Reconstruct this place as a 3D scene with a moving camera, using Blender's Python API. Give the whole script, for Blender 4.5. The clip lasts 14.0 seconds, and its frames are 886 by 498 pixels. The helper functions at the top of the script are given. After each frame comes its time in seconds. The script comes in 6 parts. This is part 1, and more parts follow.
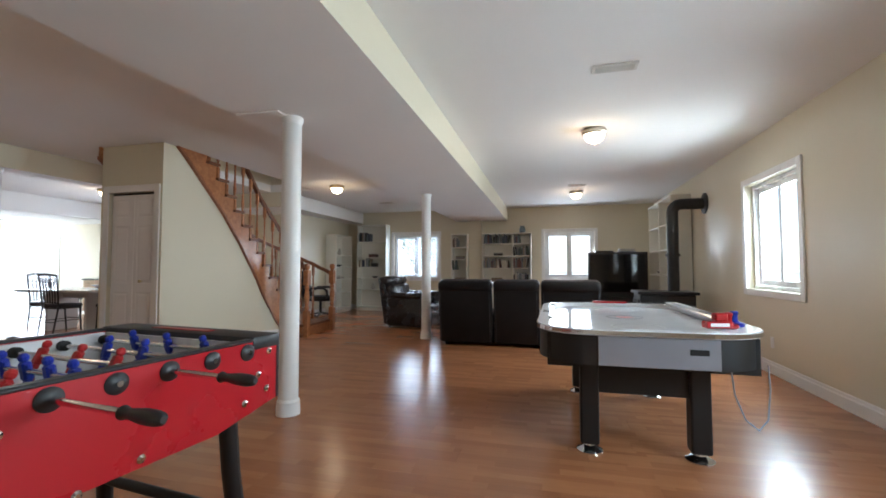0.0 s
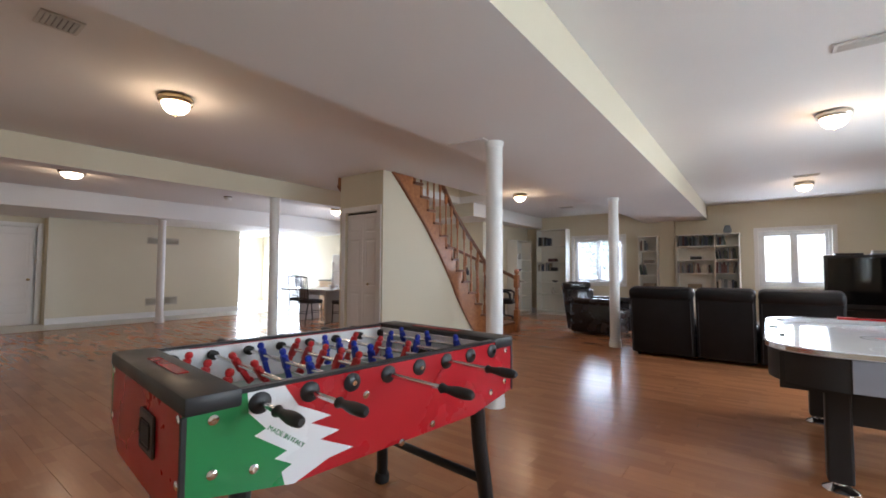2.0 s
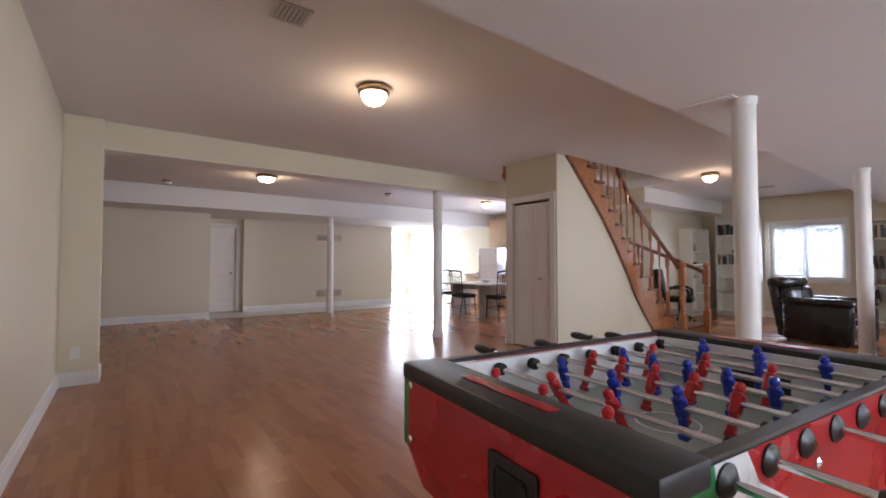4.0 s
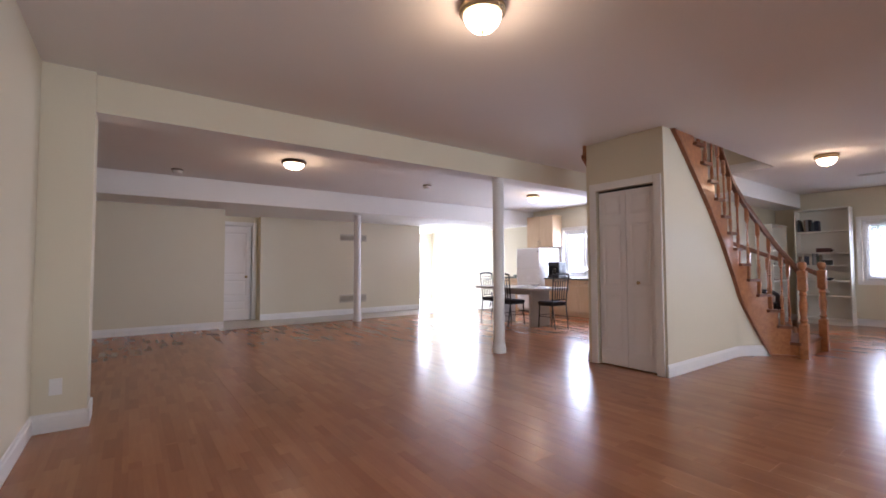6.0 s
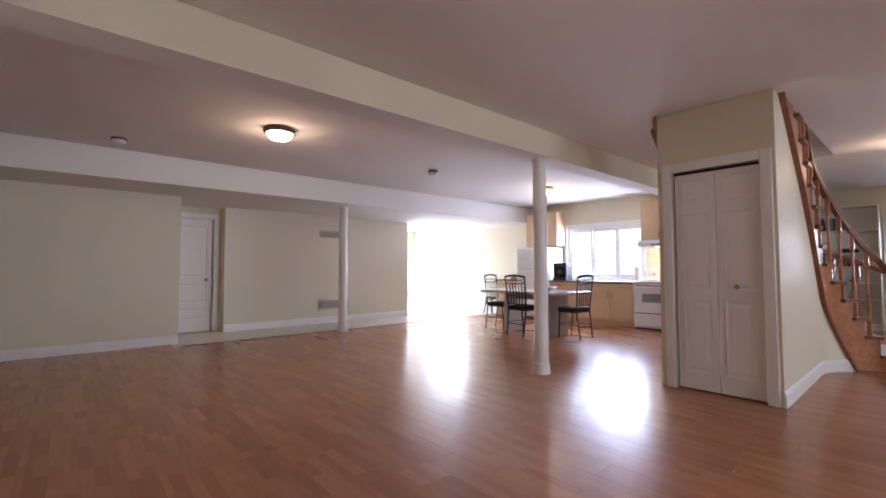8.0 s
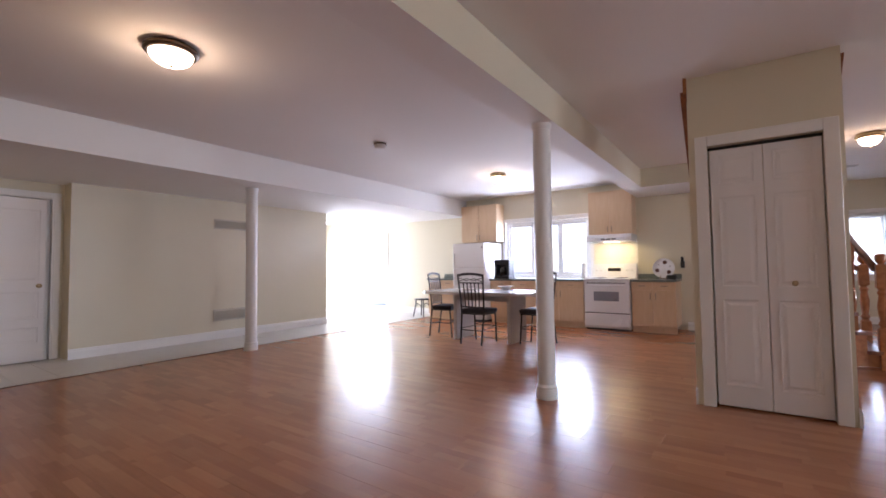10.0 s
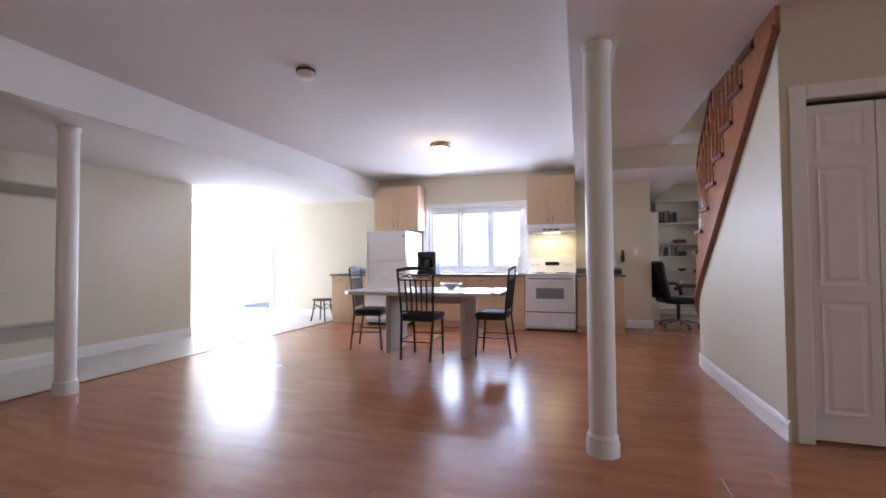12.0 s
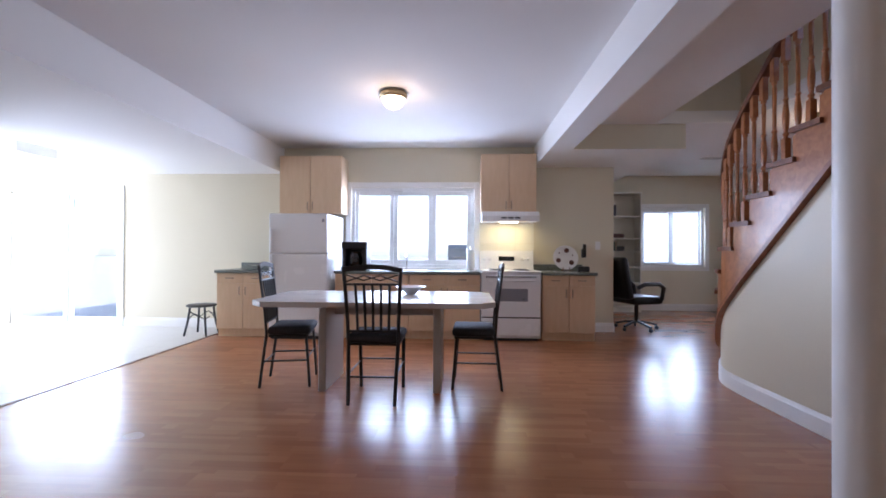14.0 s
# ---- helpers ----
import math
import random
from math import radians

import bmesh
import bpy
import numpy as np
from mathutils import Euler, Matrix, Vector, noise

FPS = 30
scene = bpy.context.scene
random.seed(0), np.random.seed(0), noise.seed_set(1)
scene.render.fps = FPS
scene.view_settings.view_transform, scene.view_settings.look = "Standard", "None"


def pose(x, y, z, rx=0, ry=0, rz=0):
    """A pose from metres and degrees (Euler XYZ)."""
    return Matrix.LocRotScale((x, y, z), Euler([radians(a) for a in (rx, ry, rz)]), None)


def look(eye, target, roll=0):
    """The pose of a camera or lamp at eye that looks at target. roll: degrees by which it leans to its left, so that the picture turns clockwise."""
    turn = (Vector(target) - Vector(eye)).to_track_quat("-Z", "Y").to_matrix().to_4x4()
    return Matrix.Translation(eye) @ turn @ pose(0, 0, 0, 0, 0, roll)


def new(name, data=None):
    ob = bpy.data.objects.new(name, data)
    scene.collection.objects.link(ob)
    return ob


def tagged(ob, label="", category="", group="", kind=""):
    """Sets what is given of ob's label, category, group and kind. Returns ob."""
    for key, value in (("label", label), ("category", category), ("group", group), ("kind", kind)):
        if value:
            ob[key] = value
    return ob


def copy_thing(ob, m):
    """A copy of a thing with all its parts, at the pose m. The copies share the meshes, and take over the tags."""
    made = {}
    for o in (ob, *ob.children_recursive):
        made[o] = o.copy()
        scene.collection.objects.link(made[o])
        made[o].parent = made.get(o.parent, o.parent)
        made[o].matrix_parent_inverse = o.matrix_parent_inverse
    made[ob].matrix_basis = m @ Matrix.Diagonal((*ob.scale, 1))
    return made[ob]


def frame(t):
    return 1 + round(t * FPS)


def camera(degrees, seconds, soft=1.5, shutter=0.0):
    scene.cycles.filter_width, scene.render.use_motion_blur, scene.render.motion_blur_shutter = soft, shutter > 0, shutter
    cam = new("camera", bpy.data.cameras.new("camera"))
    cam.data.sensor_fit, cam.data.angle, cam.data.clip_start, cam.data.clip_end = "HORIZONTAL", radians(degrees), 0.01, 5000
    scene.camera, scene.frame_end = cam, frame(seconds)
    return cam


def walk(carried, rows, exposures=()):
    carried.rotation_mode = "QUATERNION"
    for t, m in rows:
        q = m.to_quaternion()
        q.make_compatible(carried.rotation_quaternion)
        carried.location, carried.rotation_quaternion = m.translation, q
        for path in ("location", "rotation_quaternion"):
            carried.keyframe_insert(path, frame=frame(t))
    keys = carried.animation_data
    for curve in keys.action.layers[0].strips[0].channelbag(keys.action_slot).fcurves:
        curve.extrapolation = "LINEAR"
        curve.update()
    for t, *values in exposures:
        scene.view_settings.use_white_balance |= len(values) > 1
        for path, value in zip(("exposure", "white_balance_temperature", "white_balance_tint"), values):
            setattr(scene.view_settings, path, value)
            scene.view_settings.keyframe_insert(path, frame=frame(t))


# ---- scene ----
# ---------- camera path ----------
cam = camera(91.6, 14.0, soft=1.7)
PATH = [
    (0, (0.458, 0.089, 1.124), (-0.047, 2.022, 1.211), 0.0),
    (0.5, (0.433, 0.039, 1.124), (-0.217, 1.928, 1.216), -0.2),
    (1, (0.447, -0.053, 1.135), (-0.383, 1.764, 1.232), -0.3),
    (1.5, (0.405, -0.136, 1.15), (-0.612, 1.583, 1.252), -0.2),
    (2, (0.376, -0.24, 1.177), (-0.83, 1.352, 1.273), 0.2),
    (2.5, (0.276, -0.31, 1.186), (-1.093, 1.145, 1.277), 0.4),
    (3, (0.085, -0.365, 1.182), (-1.391, 0.981, 1.266), 0.3),
    (3.5, (-0.146, -0.391, 1.178), (-1.694, 0.874, 1.251), 0.3),
    (4, (-0.413, -0.39, 1.172), (-2.019, 0.8, 1.239), 0.0),
    (6.5, (-2.151, -0.32, 1.149), (-3.769, 0.853, 1.23), -0.2),
    (7, (-2.515, -0.296, 1.15), (-4.103, 0.917, 1.233), -0.2),
    (7.5, (-2.862, -0.256, 1.138), (-4.414, 1.002, 1.226), -0.2),
    (10, (-4.647, 0.163, 1.106), (-5.789, 1.802, 1.192), -0.7),
    (10.5, (-5.017, 0.377, 1.12), (-6.045, 2.09, 1.198), -1.2),
    (11, (-5.417, 0.57, 1.1), (-6.31, 2.358, 1.178), -1.1),
    (11.5, (-5.815, 0.802, 1.124), (-6.564, 2.656, 1.185), -1.3),
    (12, (-6.154, 1.063, 1.092), (-6.759, 2.969, 1.146), -0.4),
    (12.5, (-6.463, 1.382, 1.092), (-6.929, 3.327, 1.133), 0.1),
    (13, (-6.72, 1.663, 1.126), (-7.051, 3.636, 1.144), 0.3),
    (13.5, (-7.0, 1.995, 1.125), (-7.192, 3.984, 1.137), 0.4),
    (14, (-7.233, 2.362, 1.121), (-7.317, 4.36, 1.134), 0.3),
]

walk(cam, [(t, look(eye, target, roll)) for t, eye, target, roll in PATH], exposures=[(0, 1.43, 5900, 12), (3, 1.52, 6100, 22), (7.5, 1.62, 6050, 28), (11, 1.60, 5950, 29), (14, 1.25, 5500, 24)])

# ---------- exposure, world, sun ----------
world = bpy.data.worlds.new("sky")
scene.world = world
world.use_nodes = True
wn = world.node_tree
sky = wn.nodes.new("ShaderNodeTexSky")
sky.sky_type = "NISHITA"
sky.sun_disc = False
sky.sun_elevation = radians(48)
sky.sun_rotation = radians(190)
wn.nodes["Background"].inputs["Strength"].default_value = 0.15
wn.links.new(sky.outputs[0], wn.nodes["Background"].inputs["Color"])


def lamp(name, kind, m, energy, color=(1, 1, 1), **extra):
    data = bpy.data.lights.new(name, kind)
    data.energy, data.color = energy, color
    for key, value in extra.items():
        if key == "size":
            data.size = value
        elif key == "size_y":
            data.shape, data.size_y = "RECTANGLE", value
        elif key == "angle":
            data.angle = value
        elif key == "radius":
            data.shadow_soft_size = value
    ob = new(name, data)
    ob.matrix_world = m
    return ob


lamp("sun", "SUN", look((20, 40, 60), (20 - 6, 40 + 36, 60 - 44)), 3.0, (1.0, 0.95, 0.88), angle=radians(0.5))
DAY = (0.84, 0.93, 1.0)
SHADE_SKY = (0.76, 0.87, 1.0)
LAWN = (0.84, 0.96, 0.96)
# daylight entering at the openings: place, target, width, height, power
for name, eye, to, w, h, e in [
    ("daylight_kitchen", (-7.92, 8.80, 1.5), (-7.92, 0, -2.5), 1.75, 1.05, 50),
    ("daylight_patio", (-13.15, 8.85, 1.02), (-13.15, 0, -1.5), 1.75, 1.95, 66),
    ("daylight_side", (-14.75, 7.35, 1.02), (0, 7.35, -1.5), 2.0, 1.95, 60),
    ("daylight_family", (0.79, 11.2, 1.43), (0.79, 0, -1.5), 1.15, 1.15, 32),
    ("daylight_study", (-3.12, 11.2, 1.43), (-3.12, 0, -1.5), 1.15, 1.15, 28),
    ("daylight_east", (3.3, 5.6, 1.6), (-3.0, 4.4, -0.9), 1.9, 1.7, 150),
    # lamp for an unseen window, added to brighten the football table's east side
    ("daylight_east_b", (3.3, 1.5, 1.6), (-3.0, 1.2, 0.0), 1.9, 1.7, 105),
]:
    lamp(name, "AREA", look(eye, to), e, LAWN if "east" in name else SHADE_SKY if "kitchen" in name or "study" in name else DAY, size=w, size_y=h)


# ---------- material helpers ----------
def material(name, color, rough=0.5, metal=0.0, vary=0.06, scale=3.0, fine=0.0, fine_scale=120.0, bump=0.0, bump_scale=150.0,
             island=0.0, coat=0.0, rough_vary=0.08, spec=0.5, transmission=0.0, emit=0.0, emit_color=None):
    """A painted or plain surface: colour with broad and fine variation, gloss variation and relief."""
    mat = bpy.data.materials.new(name)
    mat.use_nodes = True
    nt = mat.node_tree
    bsdf = nt.nodes["Principled BSDF"]
    coord = nt.nodes.new("ShaderNodeTexCoord")
    noise_a = nt.nodes.new("ShaderNodeTexNoise")
    noise_a.inputs["Scale"].default_value = scale
    noise_a.inputs["Detail"].default_value = 5
    nt.links.new(coord.outputs["Object"], noise_a.inputs["Vector"])
    ramp = nt.nodes.new("ShaderNodeMapRange")
    ramp.inputs["From Min"].default_value, ramp.inputs["From Max"].default_value = 0.3, 0.7
    ramp.inputs["To Min"].default_value, ramp.inputs["To Max"].default_value = 1 - vary, 1 + vary
    nt.links.new(noise_a.outputs["Fac"], ramp.inputs["Value"])
    factor = ramp.outputs[0]
    if fine:
        noise_f = nt.nodes.new("ShaderNodeTexNoise")
        noise_f.inputs["Scale"].default_value = fine_scale
        nt.links.new(coord.outputs["Object"], noise_f.inputs["Vector"])
        r2 = nt.nodes.new("ShaderNodeMapRange")
        r2.inputs["From Min"].default_value, r2.inputs["From Max"].default_value = 0.3, 0.7
        r2.inputs["To Min"].default_value, r2.inputs["To Max"].default_value = 1 - fine, 1 + fine
        nt.links.new(noise_f.outputs["Fac"], r2.inputs["Value"])
        mul = nt.nodes.new("ShaderNodeMath")
        mul.operation = "MULTIPLY"
        nt.links.new(factor, mul.inputs[0])
        nt.links.new(r2.outputs[0], mul.inputs[1])
        factor = mul.outputs[0]
    if island:
        geo = nt.nodes.new("ShaderNodeNewGeometry")
        r3 = nt.nodes.new("ShaderNodeMapRange")
        r3.inputs["To Min"].default_value, r3.inputs["To Max"].default_value = 1 - island, 1 + island
        nt.links.new(geo.outputs["Random Per Island"], r3.inputs["Value"])
        mul = nt.nodes.new("ShaderNodeMath")
        mul.operation = "MULTIPLY"
        nt.links.new(factor, mul.inputs[0])
        nt.links.new(r3.outputs[0], mul.inputs[1])
        factor = mul.outputs[0]
    vec = nt.nodes.new("ShaderNodeVectorMath")
    vec.operation = "SCALE"
    vec.inputs[0].default_value = color[:3]
    nt.links.new(factor, vec.inputs["Scale"])
    nt.links.new(vec.outputs[0], bsdf.inputs["Base Color"])
    rr = nt.nodes.new("ShaderNodeMapRange")
    rr.inputs["From Min"].default_value, rr.inputs["From Max"].default_value = 0.3, 0.7
    rr.inputs["To Min"].default_value, rr.inputs["To Max"].default_value = max(0.02, rough - rough_vary), min(1, rough + rough_vary)
    nt.links.new(noise_a.outputs["Fac"], rr.inputs["Value"])
    nt.links.new(rr.outputs[0], bsdf.inputs["Roughness"])
    bsdf.inputs["Metallic"].default_value = metal
    bsdf.inputs["Coat Weight"].default_value = coat
    bsdf.inputs["Coat Roughness"].default_value = 0.08
    bsdf.inputs["Specular IOR Level"].default_value = spec
    bsdf.inputs["Transmission Weight"].default_value = transmission
    if emit:
        bsdf.inputs["Emission Color"].default_value = (*(emit_color or color)[:3], 1)
        bsdf.inputs["Emission Strength"].default_value = emit
    if bump:
        nb = nt.nodes.new("ShaderNodeTexNoise")
        nb.inputs["Scale"].default_value = bump_scale
        nb.inputs["Detail"].default_value = 4
        nt.links.new(coord.outputs["Object"], nb.inputs["Vector"])
        bn = nt.nodes.new("ShaderNodeBump")
        bn.inputs["Strength"].default_value = bump
        bn.inputs["Distance"].default_value = 0.01
        nt.links.new(nb.outputs["Fac"], bn.inputs["Height"])
        nt.links.new(bn.outputs[0], bsdf.inputs["Normal"])
    return mat


def wood(name, dark, light, rough=0.3, stretch=(1, 14, 14), scale=4.0, coat=0.0, per_object=0.0, island=0.0, bump=0.05, spec=0.5):
    """Wood with grain running along x of the object's own axes, unless stretch says otherwise."""
    mat = bpy.data.materials.new(name)
    mat.use_nodes = True
    nt = mat.node_tree
    bsdf = nt.nodes["Principled BSDF"]
    coord = nt.nodes.new("ShaderNodeTexCoord")
    info = nt.nodes.new("ShaderNodeObjectInfo")
    geo = nt.nodes.new("ShaderNodeNewGeometry")
    shift = nt.nodes.new("ShaderNodeVectorMath")
    shift.operation = "MULTIPLY_ADD"
    comb = nt.nodes.new("ShaderNodeCombineXYZ")
    pick = info.outputs["Random"] if per_object or not island else geo.outputs["Random Per Island"]
    for i in range(3):
        nt.links.new(pick, comb.inputs[i])
    nt.links.new(comb.outputs[0], shift.inputs[0])
    shift.inputs[1].default_value = (37, 61, 23)
    nt.links.new(coord.outputs["Object"], shift.inputs[2])
    mapping = nt.nodes.new("ShaderNodeMapping")
    mapping.inputs["Scale"].default_value = stretch
    nt.links.new(shift.outputs[0], mapping.inputs["Vector"])
    n1 = nt.nodes.new("ShaderNodeTexNoise")
    n1.inputs["Scale"].default_value, n1.inputs["Detail"].default_value, n1.inputs["Distortion"].default_value = scale, 6, 0.6
    nt.links.new(mapping.outputs[0], n1.inputs["Vector"])
    ramp = nt.nodes.new("ShaderNodeValToRGB")
    ramp.color_ramp.elements[0].position, ramp.color_ramp.elements[1].position = 0.32, 0.68
    ramp.color_ramp.elements[0].color, ramp.color_ramp.elements[1].color = (*dark, 1), (*light, 1)
    nt.links.new(n1.outputs["Fac"], ramp.inputs["Fac"])
    out = ramp.outputs["Color"]
    if per_object or island:
        r3 = nt.nodes.new("ShaderNodeMapRange")
        amount = per_object or island
        r3.inputs["To Min"].default_value, r3.inputs["To Max"].default_value = 1 - amount, 1 + amount
        nt.links.new(pick, r3.inputs["Value"])
        vec = nt.nodes.new("ShaderNodeVectorMath")
        vec.operation = "SCALE"
        nt.links.new(out, vec.inputs[0])
        nt.links.new(r3.outputs[0], vec.inputs["Scale"])
        out = vec.outputs[0]
    nt.links.new(out, bsdf.inputs["Base Color"])
    n2 = nt.nodes.new("ShaderNodeTexNoise")
    n2.inputs["Scale"].default_value = 1.3
    nt.links.new(coord.outputs["Object"], n2.inputs["Vector"])
    rr = nt.nodes.new("ShaderNodeMapRange")
    rr.inputs["To Min"].default_value, rr.inputs["To Max"].default_value = rough - 0.05, rough + 0.06
    nt.links.new(n2.outputs["Fac"], rr.inputs["Value"])
    nt.links.new(rr.outputs[0], bsdf.inputs["Roughness"])
    bsdf.inputs["Coat Weight"].default_value = coat
    bsdf.inputs["Coat Roughness"].default_value = 0.1
    bsdf.inputs["Specular IOR Level"].default_value = spec
    bn = nt.nodes.new("ShaderNodeBump")
    bn.inputs["Strength"].default_value, bn.inputs["Distance"].default_value = bump, 0.004
    nt.links.new(n1.outputs["Fac"], bn.inputs["Height"])
    nt.links.new(bn.outputs[0], bsdf.inputs["Normal"])
    return mat


def strip_floor(name, per_object):
    """Laminate printed with short oak strips, three side by side in each board."""
    mat = bpy.data.materials.new(name)
    mat.use_nodes = True
    nt = mat.node_tree
    N, link = nt.nodes.new, nt.links.new
    bsdf = nt.nodes["Principled BSDF"]
    coord, info, geo = N("ShaderNodeTexCoord"), N("ShaderNodeObjectInfo"), N("ShaderNodeNewGeometry")
    pick = info.outputs["Random"] if per_object else geo.outputs["Random Per Island"]
    comb = N("ShaderNodeCombineXYZ")
    link(pick, comb.inputs[0])
    shift = N("ShaderNodeVectorMath")
    shift.operation = "MULTIPLY_ADD"
    link(comb.outputs[0], shift.inputs[0])
    shift.inputs[1].default_value = (17.3, 0, 0)
    link(coord.outputs["Object"], shift.inputs[2])
    brick = N("ShaderNodeTexBrick")
    brick.offset, brick.offset_frequency, brick.squash = 0.37, 2, 1.0
    brick.inputs["Scale"].default_value = 1.0
    brick.inputs["Brick Width"].default_value = 0.36
    brick.inputs["Row Height"].default_value = 0.065
    brick.inputs["Mortar Size"].default_value = 0.0004
    brick.inputs["Bias"].default_value = 0.0
    brick.inputs["Color1"].default_value = (0.335, 0.134, 0.058, 1)
    brick.inputs["Color2"].default_value = (0.43, 0.180, 0.080, 1)
    brick.inputs["Mortar"].default_value = (0.355, 0.143, 0.062, 1)
    link(shift.outputs[0], brick.inputs["Vector"])
    mapping = N("ShaderNodeMapping")
    mapping.inputs["Scale"].default_value = (1.6, 22, 1)
    link(shift.outputs[0], mapping.inputs["Vector"])
    grain = N("ShaderNodeTexNoise")
    grain.inputs["Scale"].default_value, grain.inputs["Detail"].default_value, grain.inputs["Distortion"].default_value = 2.4, 5, 0.5
    link(mapping.outputs[0], grain.inputs["Vector"])
    mr = N("ShaderNodeMapRange")
    mr.inputs["From Min"].default_value, mr.inputs["From Max"].default_value = 0.3, 0.7
    mr.inputs["To Min"].default_value, mr.inputs["To Max"].default_value = 0.95, 1.05
    link(grain.outputs["Fac"], mr.inputs["Value"])
    tone = N("ShaderNodeMapRange")
    tone.inputs["To Min"].default_value, tone.inputs["To Max"].default_value = 0.94, 1.06
    link(pick, tone.inputs["Value"])
    mul = N("ShaderNodeMath")
    mul.operation = "MULTIPLY"
    link(mr.outputs[0], mul.inputs[0])
    link(tone.outputs[0], mul.inputs[1])
    vec = N("ShaderNodeVectorMath")
    vec.operation = "SCALE"
    link(brick.outputs["Color"], vec.inputs[0])
    link(mul.outputs[0], vec.inputs["Scale"])
    link(vec.outputs[0], bsdf.inputs["Base Color"])
    big = N("ShaderNodeTexNoise")
    big.inputs["Scale"].default_value = 0.9
    link(coord.outputs["Object"], big.inputs["Vector"])
    rr = N("ShaderNodeMapRange")
    rr.inputs["To Min"].default_value, rr.inputs["To Max"].default_value = 0.18, 0.30
    link(big.outputs["Fac"], rr.inputs["Value"])
    link(rr.outputs[0], bsdf.inputs["Roughness"])
    bsdf.inputs["Specular IOR Level"].default_value = 0.55
    bn = N("ShaderNodeBump")
    bn.inputs["Strength"].default_value, bn.inputs["Distance"].default_value = 0.02, 0.002
    link(grain.outputs["Fac"], bn.inputs["Height"])
    link(bn.outputs[0], bsdf.inputs["Normal"])
    return mat


PAINT = material("cream_wall_paint", (0.66, 0.605, 0.465), 0.42, vary=0.02, scale=0.8, fine=0.01, bump=0.03, bump_scale=220)
CEIL = material("white_ceiling_paint", (0.80, 0.79, 0.77), 0.8, vary=0.02, scale=0.9, bump=0.05, bump_scale=260, spec=0.2)
TRIM = material("white_trim_paint", (0.78, 0.77, 0.75), 0.35, vary=0.02, scale=2)
DOORW = material("white_door_paint", (0.78, 0.76, 0.76), 0.4, vary=0.02, scale=2, bump=0.03)
POST = material("white_post_paint", (0.76, 0.75, 0.73), 0.38, vary=0.03, scale=3)
FLOOR = strip_floor("laminate_floor_boards", True)
FLOORJ = strip_floor("laminate_floor_boards_joined", False)
SUBFLOOR = material("dark_floor_joint", (0.34, 0.138, 0.06), 0.2)
TILE = material("pale_floor_tile", (0.62, 0.60, 0.56), 0.3, vary=0.02, scale=0.8, rough_vary=0.0)
GROUT = material("grey_grout", (0.6, 0.58, 0.54), 0.3, vary=0.02, rough_vary=0.0)
OAK = wood("honey_oak", (0.30, 0.105, 0.035), (0.44, 0.18, 0.065), 0.3, (3, 3, 3), 6, coat=0.2)
OAKM = wood("red_oak_moulding", (0.2, 0.065, 0.025), (0.3, 0.11, 0.045), 0.35, (3, 3, 3), 6)
OAKD = wood("dark_oak", (0.12, 0.04, 0.016), (0.2, 0.075, 0.03), 0.4, (3, 3, 3), 6)
MAPLE = wood("maple_cabinet", (0.63, 0.445, 0.275), (0.67, 0.485, 0.31), 0.35, (6, 6, 1), 4, per_object=0.02)
COUNTER = material("grey_green_laminate", (0.16, 0.18, 0.16), 0.25, vary=0.12, scale=60, fine=0.15)
WHITE = material("white_enamel", (0.80, 0.80, 0.80), 0.22, vary=0.01)
BOOKCASE = material("cream_bookcase_board", (0.76, 0.74, 0.66), 0.4, vary=0.03)
LEATHER = material("black_leather", (0.010, 0.009, 0.0095), 0.45, vary=0.2, scale=6, bump=0.25, bump_scale=60, spec=0.2)
BLACK = material("black_plastic", (0.016, 0.016, 0.018), 0.42, vary=0.15)
BLACKM = material("black_painted_metal", (0.02, 0.02, 0.021), 0.4, metal=0.2, vary=0.15)
# real rubber, and a black that stands in for shade in openings, slots, gaps
MATT_BLACK = material("black_rubber_and_gaps", (0.012, 0.012, 0.012), 0.7)
LEATHERS = material("shiny_black_leather", (0.014, 0.012, 0.013), 0.27, vary=0.2, scale=6, bump=0.3, bump_scale=40)
GLOSSB = material("black_glass", (0.008, 0.008, 0.009), 0.06, rough_vary=0.02)
CHROME = material("chrome", (0.75, 0.75, 0.76), 0.14, metal=1.0, rough_vary=0.05)
STEEL = material("brushed_nickel", (0.55, 0.52, 0.47), 0.3, metal=1.0)
BRASS = material("antique_brass", (0.42, 0.33, 0.2), 0.3, metal=1.0)
BRONZE = material("dark_bronze", (0.10, 0.07, 0.05), 0.35, metal=0.9)
RED = material("red_laminate", (0.42, 0.008, 0.016), 0.3, vary=0.04, coat=0.2)
REDP = material("red_plastic", (0.42, 0.012, 0.015), 0.3)
BLUEP = material("blue_plastic", (0.012, 0.03, 0.33), 0.3)
GREEN = material("green_laminate", (0.01, 0.21, 0.06), 0.3, vary=0.04)
FWHITE = material("white_laminate", (0.75, 0.75, 0.77), 0.28, vary=0.02)
PITCH = material("pale_green_pitch", (0.34, 0.42, 0.38), 0.18, vary=0.03)
SILVER = material("silver_laminate", (0.27, 0.28, 0.32), 0.35, metal=0.3)
HWHITE = material("glossy_white_playfield", (0.72, 0.74, 0.78), 0.08, vary=0.02, rough_vary=0.03)
VENT = material("beige_vent_metal", (0.5, 0.46, 0.38), 0.45)
VENTW = material("white_vent_metal", (0.62, 0.60, 0.56), 0.45)
SHADE = material("frosted_lamp_glass", (0.9, 0.87, 0.8), 0.35, emit=4.0, emit_color=(1.0, 0.80, 0.52))
SEATF = material("black_striped_seat_fabric", (0.03, 0.03, 0.035), 0.8, vary=0.2, scale=30, bump=0.2)
